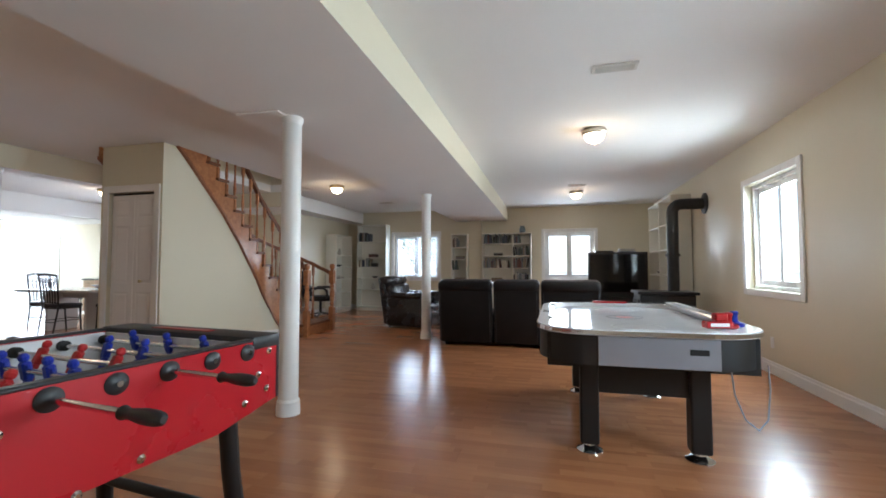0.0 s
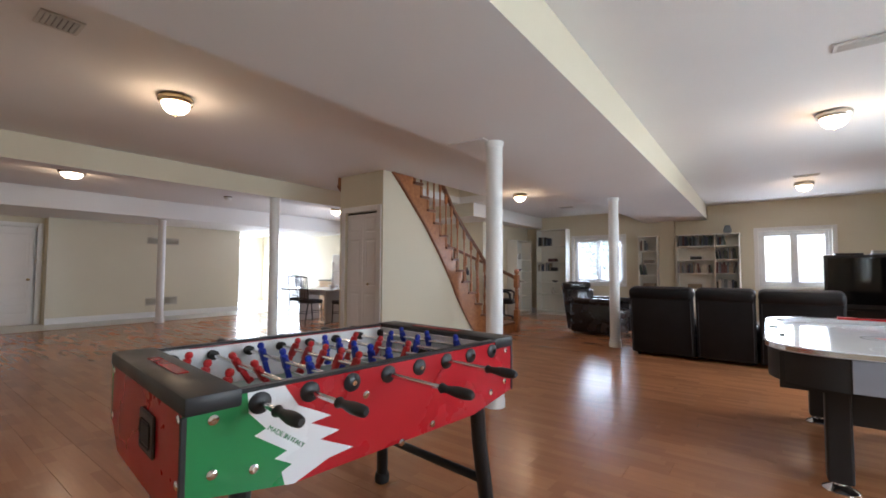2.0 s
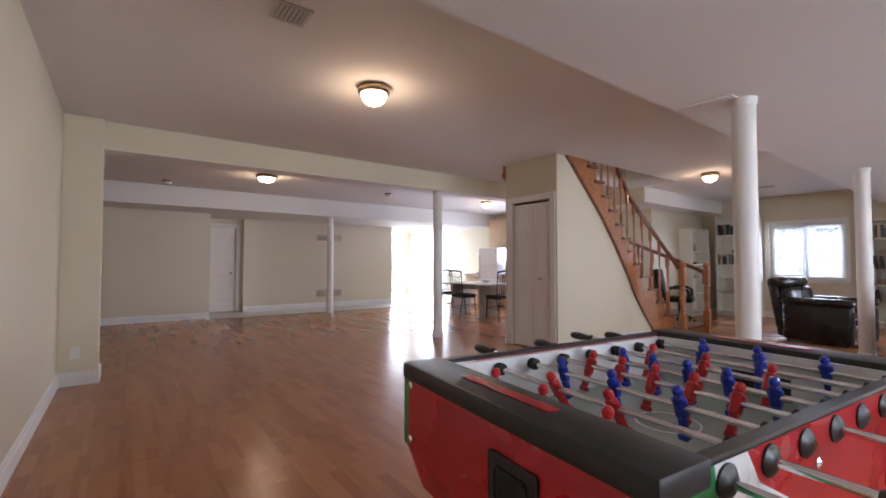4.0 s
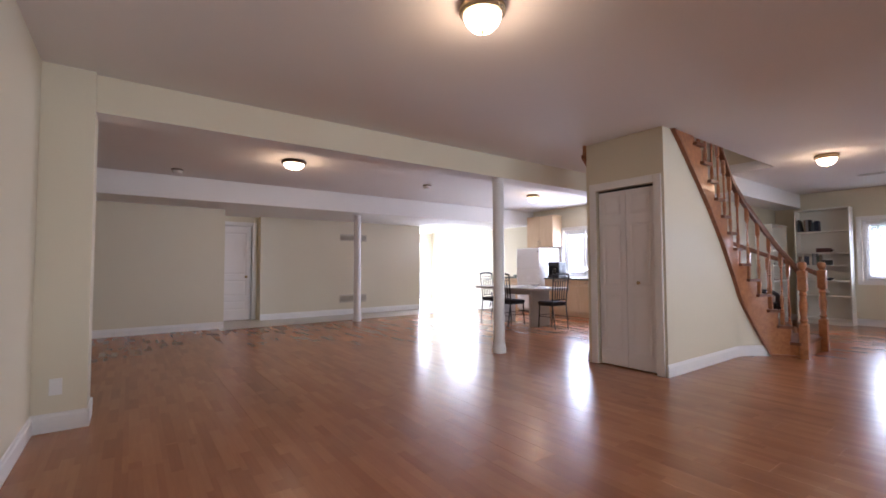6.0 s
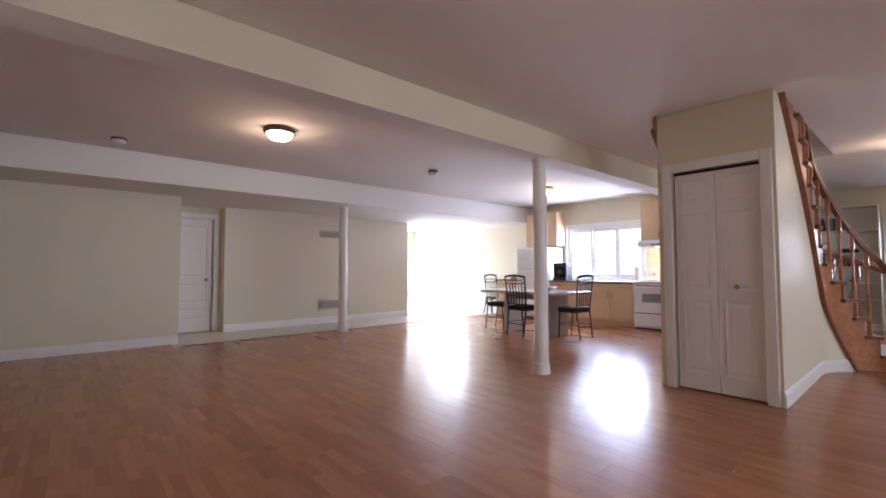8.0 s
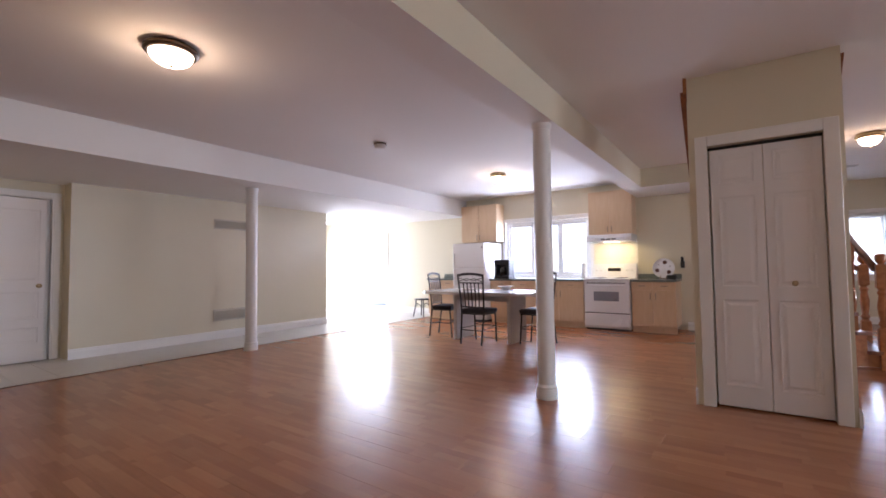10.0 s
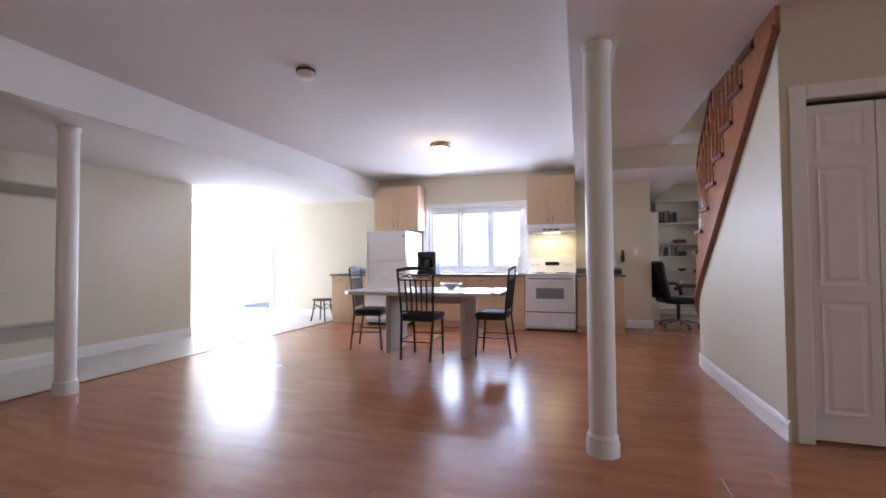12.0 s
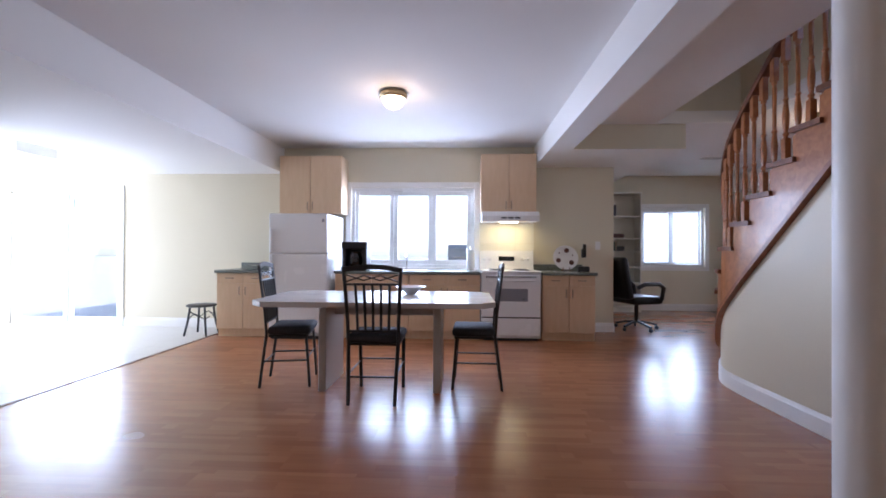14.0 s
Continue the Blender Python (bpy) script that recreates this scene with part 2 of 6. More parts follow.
TABLEW = material("white_table_laminate", (0.62, 0.61, 0.60), 0.2, vary=0.03)
TABLEL = material("grey_table_leg_laminate", (0.50, 0.49, 0.47), 0.35, vary=0.03)
PVC = material("white_window_vinyl", (0.78, 0.79, 0.80), 0.3)
SLAT = material("white_blind_slat", (0.75, 0.75, 0.72), 0.5)
GRASS = material("lawn_grass", (0.07, 0.12, 0.035), 0.9, vary=0.3, scale=1.2, fine=0.3, fine_scale=40)
LEAF = material("tree_leaves", (0.07, 0.12, 0.04), 0.6, vary=0.3, scale=3, island=0.35)
BARK = material("tree_bark", (0.12, 0.09, 0.07), 0.9, vary=0.3, bump=0.5, bump_scale=30)
STONE = material("pale_patio_concrete", (0.42, 0.41, 0.38), 0.85, vary=0.1, fine=0.08)
BRICK = material("outside_stucco", (0.45, 0.42, 0.36), 0.9, vary=0.08)


def glass():
    mat = bpy.data.materials.new("window_glass")
    mat.use_nodes = True
    nt = mat.node_tree
    nt.nodes.remove(nt.nodes["Principled BSDF"])
    out = nt.nodes["Material Output"]
    clear, gloss, mix, facing, power, gain = (nt.nodes.new("ShaderNode" + n) for n in ("BsdfTransparent", "BsdfGlossy", "MixShader", "LayerWeight", "Math", "Math"))
    gloss.inputs["Roughness"].default_value = 0.02
    facing.inputs["Blend"].default_value = 0.5
    power.operation, gain.operation = "POWER", "MULTIPLY_ADD"
    power.inputs[1].default_value, gain.inputs[1].default_value, gain.inputs[2].default_value = 5, 0.5, 0.04
    nt.links.new(facing.outputs["Facing"], power.inputs[0])
    nt.links.new(power.outputs[0], gain.inputs[0])
    clear.inputs["Color"].default_value = (0.96, 0.98, 0.97, 1)
    nt.links.new(gain.outputs[0], mix.inputs["Fac"])
    nt.links.new(clear.outputs[0], mix.inputs[1])
    nt.links.new(gloss.outputs[0], mix.inputs[2])
    nt.links.new(mix.outputs[0], out.inputs["Surface"])
    return mat


GLASS = glass()


# ---------- shape helpers ----------
def box(bm, x0, y0, z0, x1, y1, z1, bevel=0.0, segs=1, m=None):
    """A box between two corners, with bevelled edges, optionally placed by m."""
    size = Matrix.Diagonal((x1 - x0, y1 - y0, z1 - z0, 1))
    at = Matrix.Translation(((x0 + x1) / 2, (y0 + y1) / 2, (z0 + z1) / 2))
    vs = bmesh.ops.create_cube(bm, size=1, matrix=(m or Matrix()) @ at @ size)["verts"]
    if bevel:
        edges = list({e for v in vs for e in v.link_edges})
        bmesh.ops.bevel(bm, geom=edges, offset=bevel, segments=segs, affect="EDGES", profile=0.5)


def lathe(bm, profile, m=None, segs=20, close=True):
    """A turned body about z: profile is a list of (radius, height)."""
    m = m or Matrix()
    rings = []
    for r, z in profile:
        if r < 1e-5:
            rings.append([bm.verts.new(m @ Vector((0, 0, z)))])
        else:
            rings.append([bm.verts.new(m @ Vector((r * math.cos(2 * math.pi * i / segs), r * math.sin(2 * math.pi * i / segs), z))) for i in range(segs)])
    for a, b in zip(rings, rings[1:]):
        for i in range(segs):
            j = (i + 1) % segs
            if len(a) == 1 and len(b) == 1:
                break
            if len(a) == 1:
                bm.faces.new((a[0], b[j], b[i]))
            elif len(b) == 1:
                bm.faces.new((a[i], a[j], b[0]))
            else:
                bm.faces.new((a[i], a[j], b[j], b[i]))
    if close:
        if len(rings[0]) > 1:
            bm.faces.new(list(reversed(rings[0])))
        if len(rings[-1]) > 1:
            bm.faces.new(rings[-1])


def along(a, b):
    """A matrix that carries z from 0 to 1 onto the way from a to b."""
    a, b = Vector(a), Vector(b)
    return Matrix.Translation(a) @ (b - a).to_track_quat("Z", "Y").to_matrix().to_4x4()


def rod(bm, a, b, r, segs=12, r2=None):
    lathe(bm, [(r, 0), (r if r2 is None else r2, (Vector(b) - Vector(a)).length)], along(a, b), segs)


def sweep(bm, points, section, up=Vector((0, 0, 1)), closed_ends=True):
    """A section (list of (side, up)) carried along points."""
    points = [Vector(p) for p in points]
    rings = []
    for i, p in enumerate(points):
        ahead = (points[min(i + 1, len(points) - 1)] - points[max(i - 1, 0)]).normalized()
        side = ahead.cross(up).normalized()
        top = side.cross(ahead).normalized()
        rings.append([bm.verts.new(p + side * s + top * u) for s, u in section])
    n = len(section)
    for a, b in zip(rings, rings[1:]):
        for i in range(n):
            bm.faces.new((a[i], a[(i + 1) % n], b[(i + 1) % n], b[i]))
    if closed_ends:
        bm.faces.new(list(reversed(rings[0])))
        bm.faces.new(rings[-1])


def tube(bm, points, r, segs=8):
    up = Vector((0, 0, 1))
    ahead = (Vector(points[-1]) - Vector(points[0])).normalized()
    if abs(ahead.z) > 0.9:
        up = Vector((0, 1, 0))
    sweep(bm, points, [(r * math.cos(2 * math.pi * i / segs), r * math.sin(2 * math.pi * i / segs)) for i in range(segs)], up)


def prism(bm, outline, d0, d1, axis="z"):
    """An outline (2D) drawn out between d0 and d1 along an axis. Axis x takes (y, z), y takes (x, z), z takes (x, y)."""
    def at(p, d):
        return {"x": (d, p[0], p[1]), "y": (p[0], d, p[1]), "z": (p[0], p[1], d)}[axis]
    a = [bm.verts.new(at(p, d0)) for p in outline]
    b = [bm.verts.new(at(p, d1)) for p in outline]
    n = len(a)
    for i in range(n):
        bm.faces.new((a[i], a[(i + 1) % n], b[(i + 1) % n], b[i]))
    bm.faces.new(list(reversed(a)))
    bm.faces.new(b)


def finish(name, bm, mat, smooth=False):
    bmesh.ops.recalc_face_normals(bm, faces=bm.faces)
    me = bpy.data.meshes.new(name)
    bm.to_mesh(me)
    bm.free()
    me.materials.append(mat)
    if smooth:
        me.shade_smooth()
        me.set_sharp_from_angle(angle=radians(38))
    return me


def part(name, bm, mat, parent, label="", smooth=False, kind=""):
    ob = new(name, finish(name, bm, mat, smooth))
    ob.parent = parent
    return tagged(ob, label, kind=kind)


def thing(name, label, category, m=None, group="", kind=""):
    ob = new(name)
    ob.empty_display_size = 0.2
    ob.matrix_world = m or Matrix()
    return tagged(ob, label, category, group, kind)


def single(name, bm, mat, label, category="", group="", m=None, smooth=False, kind=""):
    ob = new(name, finish(name, bm, mat, smooth))
    ob.matrix_world = m or Matrix()
    return tagged(ob, label, category, group, kind)


def structure(name, bm, mat, label="", smooth=False):
    return single(name, bm, mat, label, kind="structure", smooth=smooth)


def B():
    return bmesh.new()


def wall(name, axis, pos, thick, u0, u1, z1, openings=(), mat=None, z0=0.0, label=""):
    """A wall on the plane axis=pos, thickened by thick away from it, with rectangular holes (u0, u1, z0, z1)."""
    us = sorted({u0, u1, *[o[0] for o in openings], *[o[1] for o in openings]})
    zs = sorted({z0, z1, *[o[2] for o in openings], *[o[3] for o in openings]})
    bm = B()
    full = {}
    for i in range(len(us) - 1):
        for k in range(len(zs) - 1):
            uc, zc = (us[i] + us[i + 1]) / 2, (zs[k] + zs[k + 1]) / 2
            full[i, k] = not any(o[0] < uc < o[1] and o[2] < zc < o[3] for o in openings)

    def v(u, z, d):
        return bm.verts.new((pos + d, u, z) if axis == "x" else (u, pos + d, z))
    for (i, k), f in full.items():
        if not f:
            continue
        a, b, c, d = us[i], us[i + 1], zs[k], zs[k + 1]
        for t in (0, thick):
            bm.faces.new([v(a, c, t), v(b, c, t), v(b, d, t), v(a, d, t)])
        for (di, dk), (p, q) in {(-1, 0): ((a, c), (a, d)), (1, 0): ((b, c), (b, d)), (0, -1): ((a, c), (b, c)), (0, 1): ((a, d), (b, d))}.items():
            if not full.get((i + di, k + dk), False):
                bm.faces.new([v(*p, 0), v(*q, 0), v(*q, thick), v(*p, thick)])
    bmesh.ops.remove_doubles(bm, verts=bm.verts, dist=1e-5)
    return structure(name, bm, mat or PAINT, label)


def slab(name, x0, y0, z0, x1, y1, z1, mat, label="", bevel=0.0):
    bm = B()
    box(bm, x0, y0, z0, x1, y1, z1, bevel)
    return structure(name, bm, mat, label)


# ---------- large structure ----------
H, LOW = 2.62, 2.25
bm = B()
box(bm, -10.5, -2.62, -0.12, 2.8, 11.06, -0.009)
structure("floor_base", bm, SUBFLOOR)
wall("wall_north", "y", 10.94, 0.16, -5.2, 2.68, H, [(0.2, 1.36, 0.85, 2.0), (-3.73, -2.5, 0.85, 2.0)])
# the southern opening is an unseen, added window that lets in more light
wall("wall_east", "x", 2.68, 0.18, -1.04, 11.1, H, [(4.83, 6.01, 0.88, 2.1), (0.9, 2.1, 0.88, 2.1)])
wall("wall_kitchen", "y", 8.55, 0.16, -14.93, -5.08, H, [(-8.825, -7.045, 0.895, 2.045), (-14.02, -12.3, 0.0, 2.0)])
wall("wall_partition", "x", -5.08, -0.12, 8.71, 11.1, H)
wall("wall_south", "y", -0.88, -0.16, -6.2, 2.68, H)
wall("wall_southwest", "y", -2.5, -0.16, -13.2, -6.2, H)
wall("wall_pier_back", "x", -6.2, 0.12, -2.5, -1.04, H)
slab("pier", -6.2, -0.88, 0, -5.885, -0.575, H, PAINT)
wall("wall_west", "x", -11.66, -0.14, 1.94, 6.04, H)
wall("wall_west_south", "x", -10.82, -0.14, -2.5, 1.10, H)
wall("wall_alcove", "y", 6.04, -0.14, -14.93, -11.8, H)
wall("wall_far_west", "x", -14.75, -0.18, 5.9, 8.55, H, [(6.45, 8.3, 0.0, 2.0)])
wall("passage_wall_north", "y", 1.94, 0.14, -13.2, -11.803, H)
wall("passage_wall_end", "x", -13.1, -0.14, -2.5, 1.94, H)
wall("wall_passage_door", "x", -11.94, -0.12, -2.5, 1.94, LOW, [(0.94, 1.84, 0.0, 2.06)])


def slab_hole(name, x0, y0, x1, y1, z0, z1, hole, mat):
    hx0, hy0, hx1, hy1 = hole
    bm = B()
    xs, ys = [x0, hx0, hx1, x1], [y0, hy0, hy1, y1]
    for i in range(3):
        for j in range(3):
            if (i, j) == (1, 1):
                continue
            for z in (z0, z1):
                bm.faces.new([bm.verts.new((xs[a], ys[b], z)) for a, b in ((i, j), (i + 1, j), (i + 1, j + 1), (i, j + 1))])
    for a, b in (((x0, y0), (x1, y0)), ((x1, y0), (x1, y1)), ((x1, y1), (x0, y1)), ((x0, y1), (x0, y0)),
                 ((hx0, hy0), (hx1, hy0)), ((hx1, hy0), (hx1, hy1)), ((hx1, hy1), (hx0, hy1)), ((hx0, hy1), (hx0, hy0))):
        bm.faces.new([bm.verts.new((*a, z0)), bm.verts.new((*b, z0)), bm.verts.new((*b, z1)), bm.verts.new((*a, z1))])
    bmesh.ops.remove_doubles(bm, verts=bm.verts, dist=1e-5)
    return structure(name, bm, mat)


WELL = (-4.99, 4.3, -4.04, 7.43)
slab_hole("ceiling", -15.0, -2.7, 2.9, 11.2, H, H + 0.14, WELL, CEIL)
slab("ceiling_low", -11.8, -2.5, LOW, -9.82, 8.55, H - 0.003, CEIL)
slab("ceiling_passage", -13.1, -2.5, LOW, -11.803, 1.94, H - 0.003, CEIL)
slab("drop_face_study", -5.93, 7.456, 2.3305, -4.64, 7.4595, H - 0.003, PAINT)
slab("ceiling_drop_study", -5.93, 7.46, 2.33, -4.64, 10.94, H - 0.003, CEIL)
slab("beam_alcove", -14.75, 7.1, 2.26, -12.35, 7.6, H - 0.003, CEIL)
def paint_sides(ob, facing):
    """Upright faces turned towards facing take the wall colour."""
    ob.data.materials.append(PAINT)
    for p in ob.data.polygons:
        if abs(p.normal.z) < 0.5 and p.normal.x * facing > 0.5:
            p.material_index = 1


bm = B()
prism(bm, [(-1.93, -0.88), (-0.50, -0.88), (-0.70, 10.94), (-2.0, 10.94)], 2.31, H - 0.003)
paint_sides(structure("soffit_east", bm, CEIL), 1)
paint_sides(slab("beam_middle", -6.2, -0.575, 2.33, -5.93, 8.55, H - 0.003, CEIL), 1)
# upper stairwell
bm = B()
for b in ((-5.11, 4.18, -4.99, 7.55), (-4.04, 4.18, -3.92, 7.55), (-5.11, 7.43, -3.92, 7.55), (-5.11, 3.0, -3.92, 3.12)):
    box(bm, b[0], b[1], H + 0.14, b[2], b[3], 5.0)
box(bm, -5.11, 3.0, 5.0, -3.92, 7.55, 5.1)
structure("stairwell_walls", bm, PAINT)
slab("soffit_plate", -1.915, 2.86, 2.301, -1.55, 3.06, 2.3095, CEIL)
slab("wall_column", -1.66, 10.76, 0, -1.34, 10.94, 2.31, PAINT)

# closet under the stair
bm = B()
box(bm, -4.985, 4.16, 0, -4.855, 4.26, H)
box(bm, -4.155, 4.16, 0, -4.045, 4.26, H)
box(bm, -4.855, 4.16, 2.04, -4.155, 4.26, H)
structure("closet_front_wall", bm, PAINT)


# ---------- stair ----------
RISE = 0.196
INNER = [(-3.57, 6.40), (-3.69, 6.38), (-3.80, 6.33), (-3.89, 6.27), (-3.97, 6.17), (-4.04, 6.06), (-4.09, 5.94), (-4.10, 5.80)] + [(-4.10, 5.80 - 0.168 * i) for i in range(1, 10)]
INNER = [(x + 0.055, y) for x, y in INNER]
OUTER = [(-3.58, 7.22), (-4.023, 7.146), (-4.423, 6.953), (-4.74, 6.67), (-4.918, 6.398), (-5.026, 6.163), (-5.055, 5.946), (-5.058, 5.734)] + [(-5.058 + 0.003 * i, 5.734 - 0.215 * i) for i in range(1, 10)]
OUTER = [(x + 0.055, y) for x, y in OUTER]


def smooth_curve(points, per=4):
    """Catmull-Rom through points: a list of (parameter, x, y)."""
    out = []
    for i in range(len(points) - 1):
        p0, p1, p2, p3 = (Vector(points[max(0, min(len(points) - 1, i + d))]) for d in (-1, 0, 1, 2))
        for s in range(per):
            t = s / per
            p = 0.5 * ((2 * p1) + (p2 - p0) * t + (2 * p0 - 5 * p1 + 4 * p2 - p3) * t * t + (3 * p1 - p0 - 3 * p2 + p3) * t ** 3)
            out.append((i + t, p.x, p.y))
    out.append((len(points) - 1, *points[-1]))
    return out


def nose(s):
    """Height of the line over the nosings at parameter s (0 is the first nosing)."""
    return RISE * (s + 1)


def offset(curve, d):
    out = []
    for i, (s, x, y) in enumerate(curve):
        a, b = curve[max(i - 1, 0)], curve[min(i + 1, len(curve) - 1)]
        t = Vector((b[1] - a[1], b[2] - a[2])).normalized()
        out.append((s, x + t.y * d, y - t.x * d))
    return out


def ribbon(bm, curve, lo, hi, d0, d1):
    """A curved upright band between offsets d0 and d1, from lo(s) to hi(s)."""
    a, b = offset(curve, d0), offset(curve, d1)
    rings = []
    for (s, x0, y0), (_, x1, y1) in zip(a, b):
        l, h = lo(s), hi(s)
        rings.append([bm.verts.new(p) for p in ((x0, y0, l), (x0, y0, h), (x1, y1, h), (x1, y1, l))])
    for p, q in zip(rings, rings[1:]):
        for i in range(4):
            bm.faces.new((p[i], p[(i + 1) % 4], q[(i + 1) % 4], q[i]))
    bm.faces.new(rings[0])
    bm.faces.new(list(reversed(rings[-1])))


IN, OUT = smooth_curve(INNER), smooth_curve(OUTER)
bottom = lambda s: max(0.001, nose(s) - 0.40)
for name, curve, sign, end in (("closet_wall_east", IN, 1, 16), ("closet_wall_west", OUT, -1, 15)):
    bm = B()
    part_curve = [c for c in curve if bottom(c[0]) > 0.02 and c[2] > 4.30]
    part_curve.append((part_curve[-1][0] + 0.03, part_curve[-1][1], 4.264))
    part_curve.append((part_curve[-1][0] + 0.01, part_curve[-1][1], 4.2602))
    ribbon(bm, part_curve, lambda s: 0, lambda s: min(H - 0.001, bottom(s) + 0.08), 0.0, sign * 0.09)
    structure(name, bm, PAINT, smooth=True)

stair = thing("staircase", "curved honey-oak staircase with turned spindles and dark oak handrails", "staircase")


def drop_in(s):
    return 0.445 + 0.11 * max(0.0, min(1.0, (11 - s) / 4.4)) + 0.05 * max(0.0, 6.6 - s) + 0.032 * max(0.0, s - 9) + 0.06 * max(0.0, 1 - abs(s - 6) / 6)


def drop_out(s):
    return 0.57


for curve, sign in ((IN, -1), (OUT, 1)):
    drop = drop_in if curve is IN else drop_out
    # cut string with one step per tread
    for k in range(16):
        bm = B()
        seg = [c for c in curve if k <= c[0] <= k + 1 and c[2] > 4.11]
        if len(seg) < 2:
            continue
        top = RISE * (k + 1) - 0.035
        ribbon(bm, seg, lambda s: max(0.001, min(nose(s) - drop(s) + 0.025, top - 0.01)), lambda s: top, 0.0, sign * 0.025)
        part("string_board", bm, OAK, stair)
    bm = B()
    seg = [c for c in curve if c[0] <= 16.5 and c[2] > (4.24 if curve is IN else 4.11)]
    ribbon(bm, seg, lambda s: max(0.001, nose(s) - drop(s)), lambda s: max(0.03, nose(s) - drop(s) + 0.04), 0.0, sign * 0.045)
    part("string_moulding", bm, OAKM, stair, "reddish oak moulding")
full = {round(c[0], 3): c for c in IN}, {round(c[0], 3): c for c in OUT}
for k in range(14):
    bm = B()
    ring = []
    a = [Vector(c[1:]) for c in offset(IN, -0.065) if k - 0.1 <= c[0] <= k + 1]
    b = [Vector(c[1:]) for c in offset(OUT, 0.05) if k - 0.1 <= c[0] <= k + 1]
    lead = ((a[0] - a[1]).normalized() + (b[0] - b[1]).normalized()) * 0.5
    a[0], b[0] = a[0] + lead * 0.03, b[0] + lead * 0.03
    prism(bm, [tuple(p) for p in a] + [tuple(p) for p in reversed(b)], RISE * (k + 1) - 0.035, RISE * (k + 1))
    part("tread", bm, OAKD, stair, "dark oak tread")
    bm = B()
    p, q = Vector(full[0][k][1:]), Vector(full[1][k][1:])
    n = Vector((q.y - p.y, p.x - q.x)).normalized() * 0.01
    prism(bm, [tuple(p + n), tuple(q + n), tuple(q - n), tuple(p - n)], RISE * k, RISE * (k + 1) - 0.036)
    part("riser", bm, OAK, stair)


def at_curve(curve, s, d):
    o = offset(curve, d)
    for a, b in zip(o, o[1:]):
        if a[0] <= s <= b[0]:
            f = (s - a[0]) / (b[0] - a[0])
            return Vector((a[1] + (b[1] - a[1]) * f, a[2] + (b[2] - a[2]) * f, 0))
    return Vector((o[-1][1], o[-1][2], 0))


def spindle_mesh(h):
    bm = B()
    q = 0.021
    box(bm, -q, -q, 0, q, q, 0.16, 0.003)
    lathe(bm, [(0.019, 0.16), (0.012, 0.175), (0.021, 0.19), (0.012, 0.205), (0.02, 0.26), (0.022, 0.33), (0.013, 0.42), (0.02, 0.435), (0.012, 0.45),
               (0.015, h - 0.22), (0.012, h - 0.20), (0.02, h - 0.185), (0.018, h - 0.17)], segs=10)
    box(bm, -q, -q, h - 0.17, q, q, h, 0.003)
    return finish("spindle", bm, OAK)


RAILUP = 0.87
SP = {}
for curve, sign, posts in ((IN, 1, (0.5,)), (OUT, -1, (0.25, 0.75))):
    count = 15
    for k in range(1 if curve is IN else 0, count):
        for f in posts:
            s = k + f
            if s < 0.4:
                continue
            p = at_curve(curve, s, sign * 0.03)
            base = RISE * (k + 1)
            h = round(nose(s) + RAILUP - 0.05 - base, 3)
            if base + h > 3.9:
                continue
            if h not in SP:
                SP[h] = spindle_mesh(h)
            ob = new("spindle", SP[h])
            ob.parent, ob.location = stair, (p.x, p.y, base)
    pts = []
    o = offset(curve, sign * 0.03)
    pts = [(x, y, nose(s) + RAILUP - (0.02 if s > 0.6 else 0.04)) for s, x, y in o if 0 <= s <= 15]
    bm = B()
    sweep(bm, pts, [(-0.03, -0.03), (-0.034, -0.005), (-0.026, 0.02), (0, 0.03), (0.026, 0.02), (0.034, -0.005), (0.03, -0.03)])
    part("handrail", bm, OAKD, stair, "dark oak handrail", smooth=True)
for (x, y) in ((-3.49, 6.38), (-3.49, 7.20)):
    bm = B()
    q = 0.045
    box(bm, -q, -q, 0, q, q, 0.42, 0.005)
    lathe(bm, [(0.043, 0.42), (0.03, 0.44), (0.045, 0.47), (0.03, 0.5), (0.04, 0.58), (0.045, 0.66), (0.03, 0.76), (0.043, 0.79), (0.03, 0.82), (0.042, 0.84)], segs=16)
    box(bm, -q, -q, 0.84, q, q, 1.08, 0.005)
    lathe(bm, [(0.04, 1.08), (0.025, 1.09), (0.044, 1.12), (0.05, 1.15), (0.042, 1.185), (0.0, 1.2)], segs=16)
    ob = part("newel_post", bm, OAK, stair, "turned oak newel post", smooth=True)
    ob.location = (x, y, 0)


# ---------- trim ----------
def casing(name, axis, pos, side, u0, u1, z0, z1, w=0.075, t=0.018, sill=False, door=False):
    """A casing round an opening; it stands proud of the wall by t towards side."""
    bm = B()
    def add(a, b, c, d, tt=t):
        p0, p1 = sorted((pos, pos + side * tt))
        if axis == "y":
            box(bm, a, p0, c, b, p1, d, 0.004)
        else:
            box(bm, p0, a, c, p1, b, d, 0.004)
    add(u0 - w, u0, z0 if door else z0 - w, z1 + w)
    add(u1, u1 + w, z0 if door else z0 - w, z1 + w)
    add(u0, u1, z1, z1 + w)
    if not door:
        add(u0, u1, z0 - w, z0)
    return structure(name, bm, TRIM)


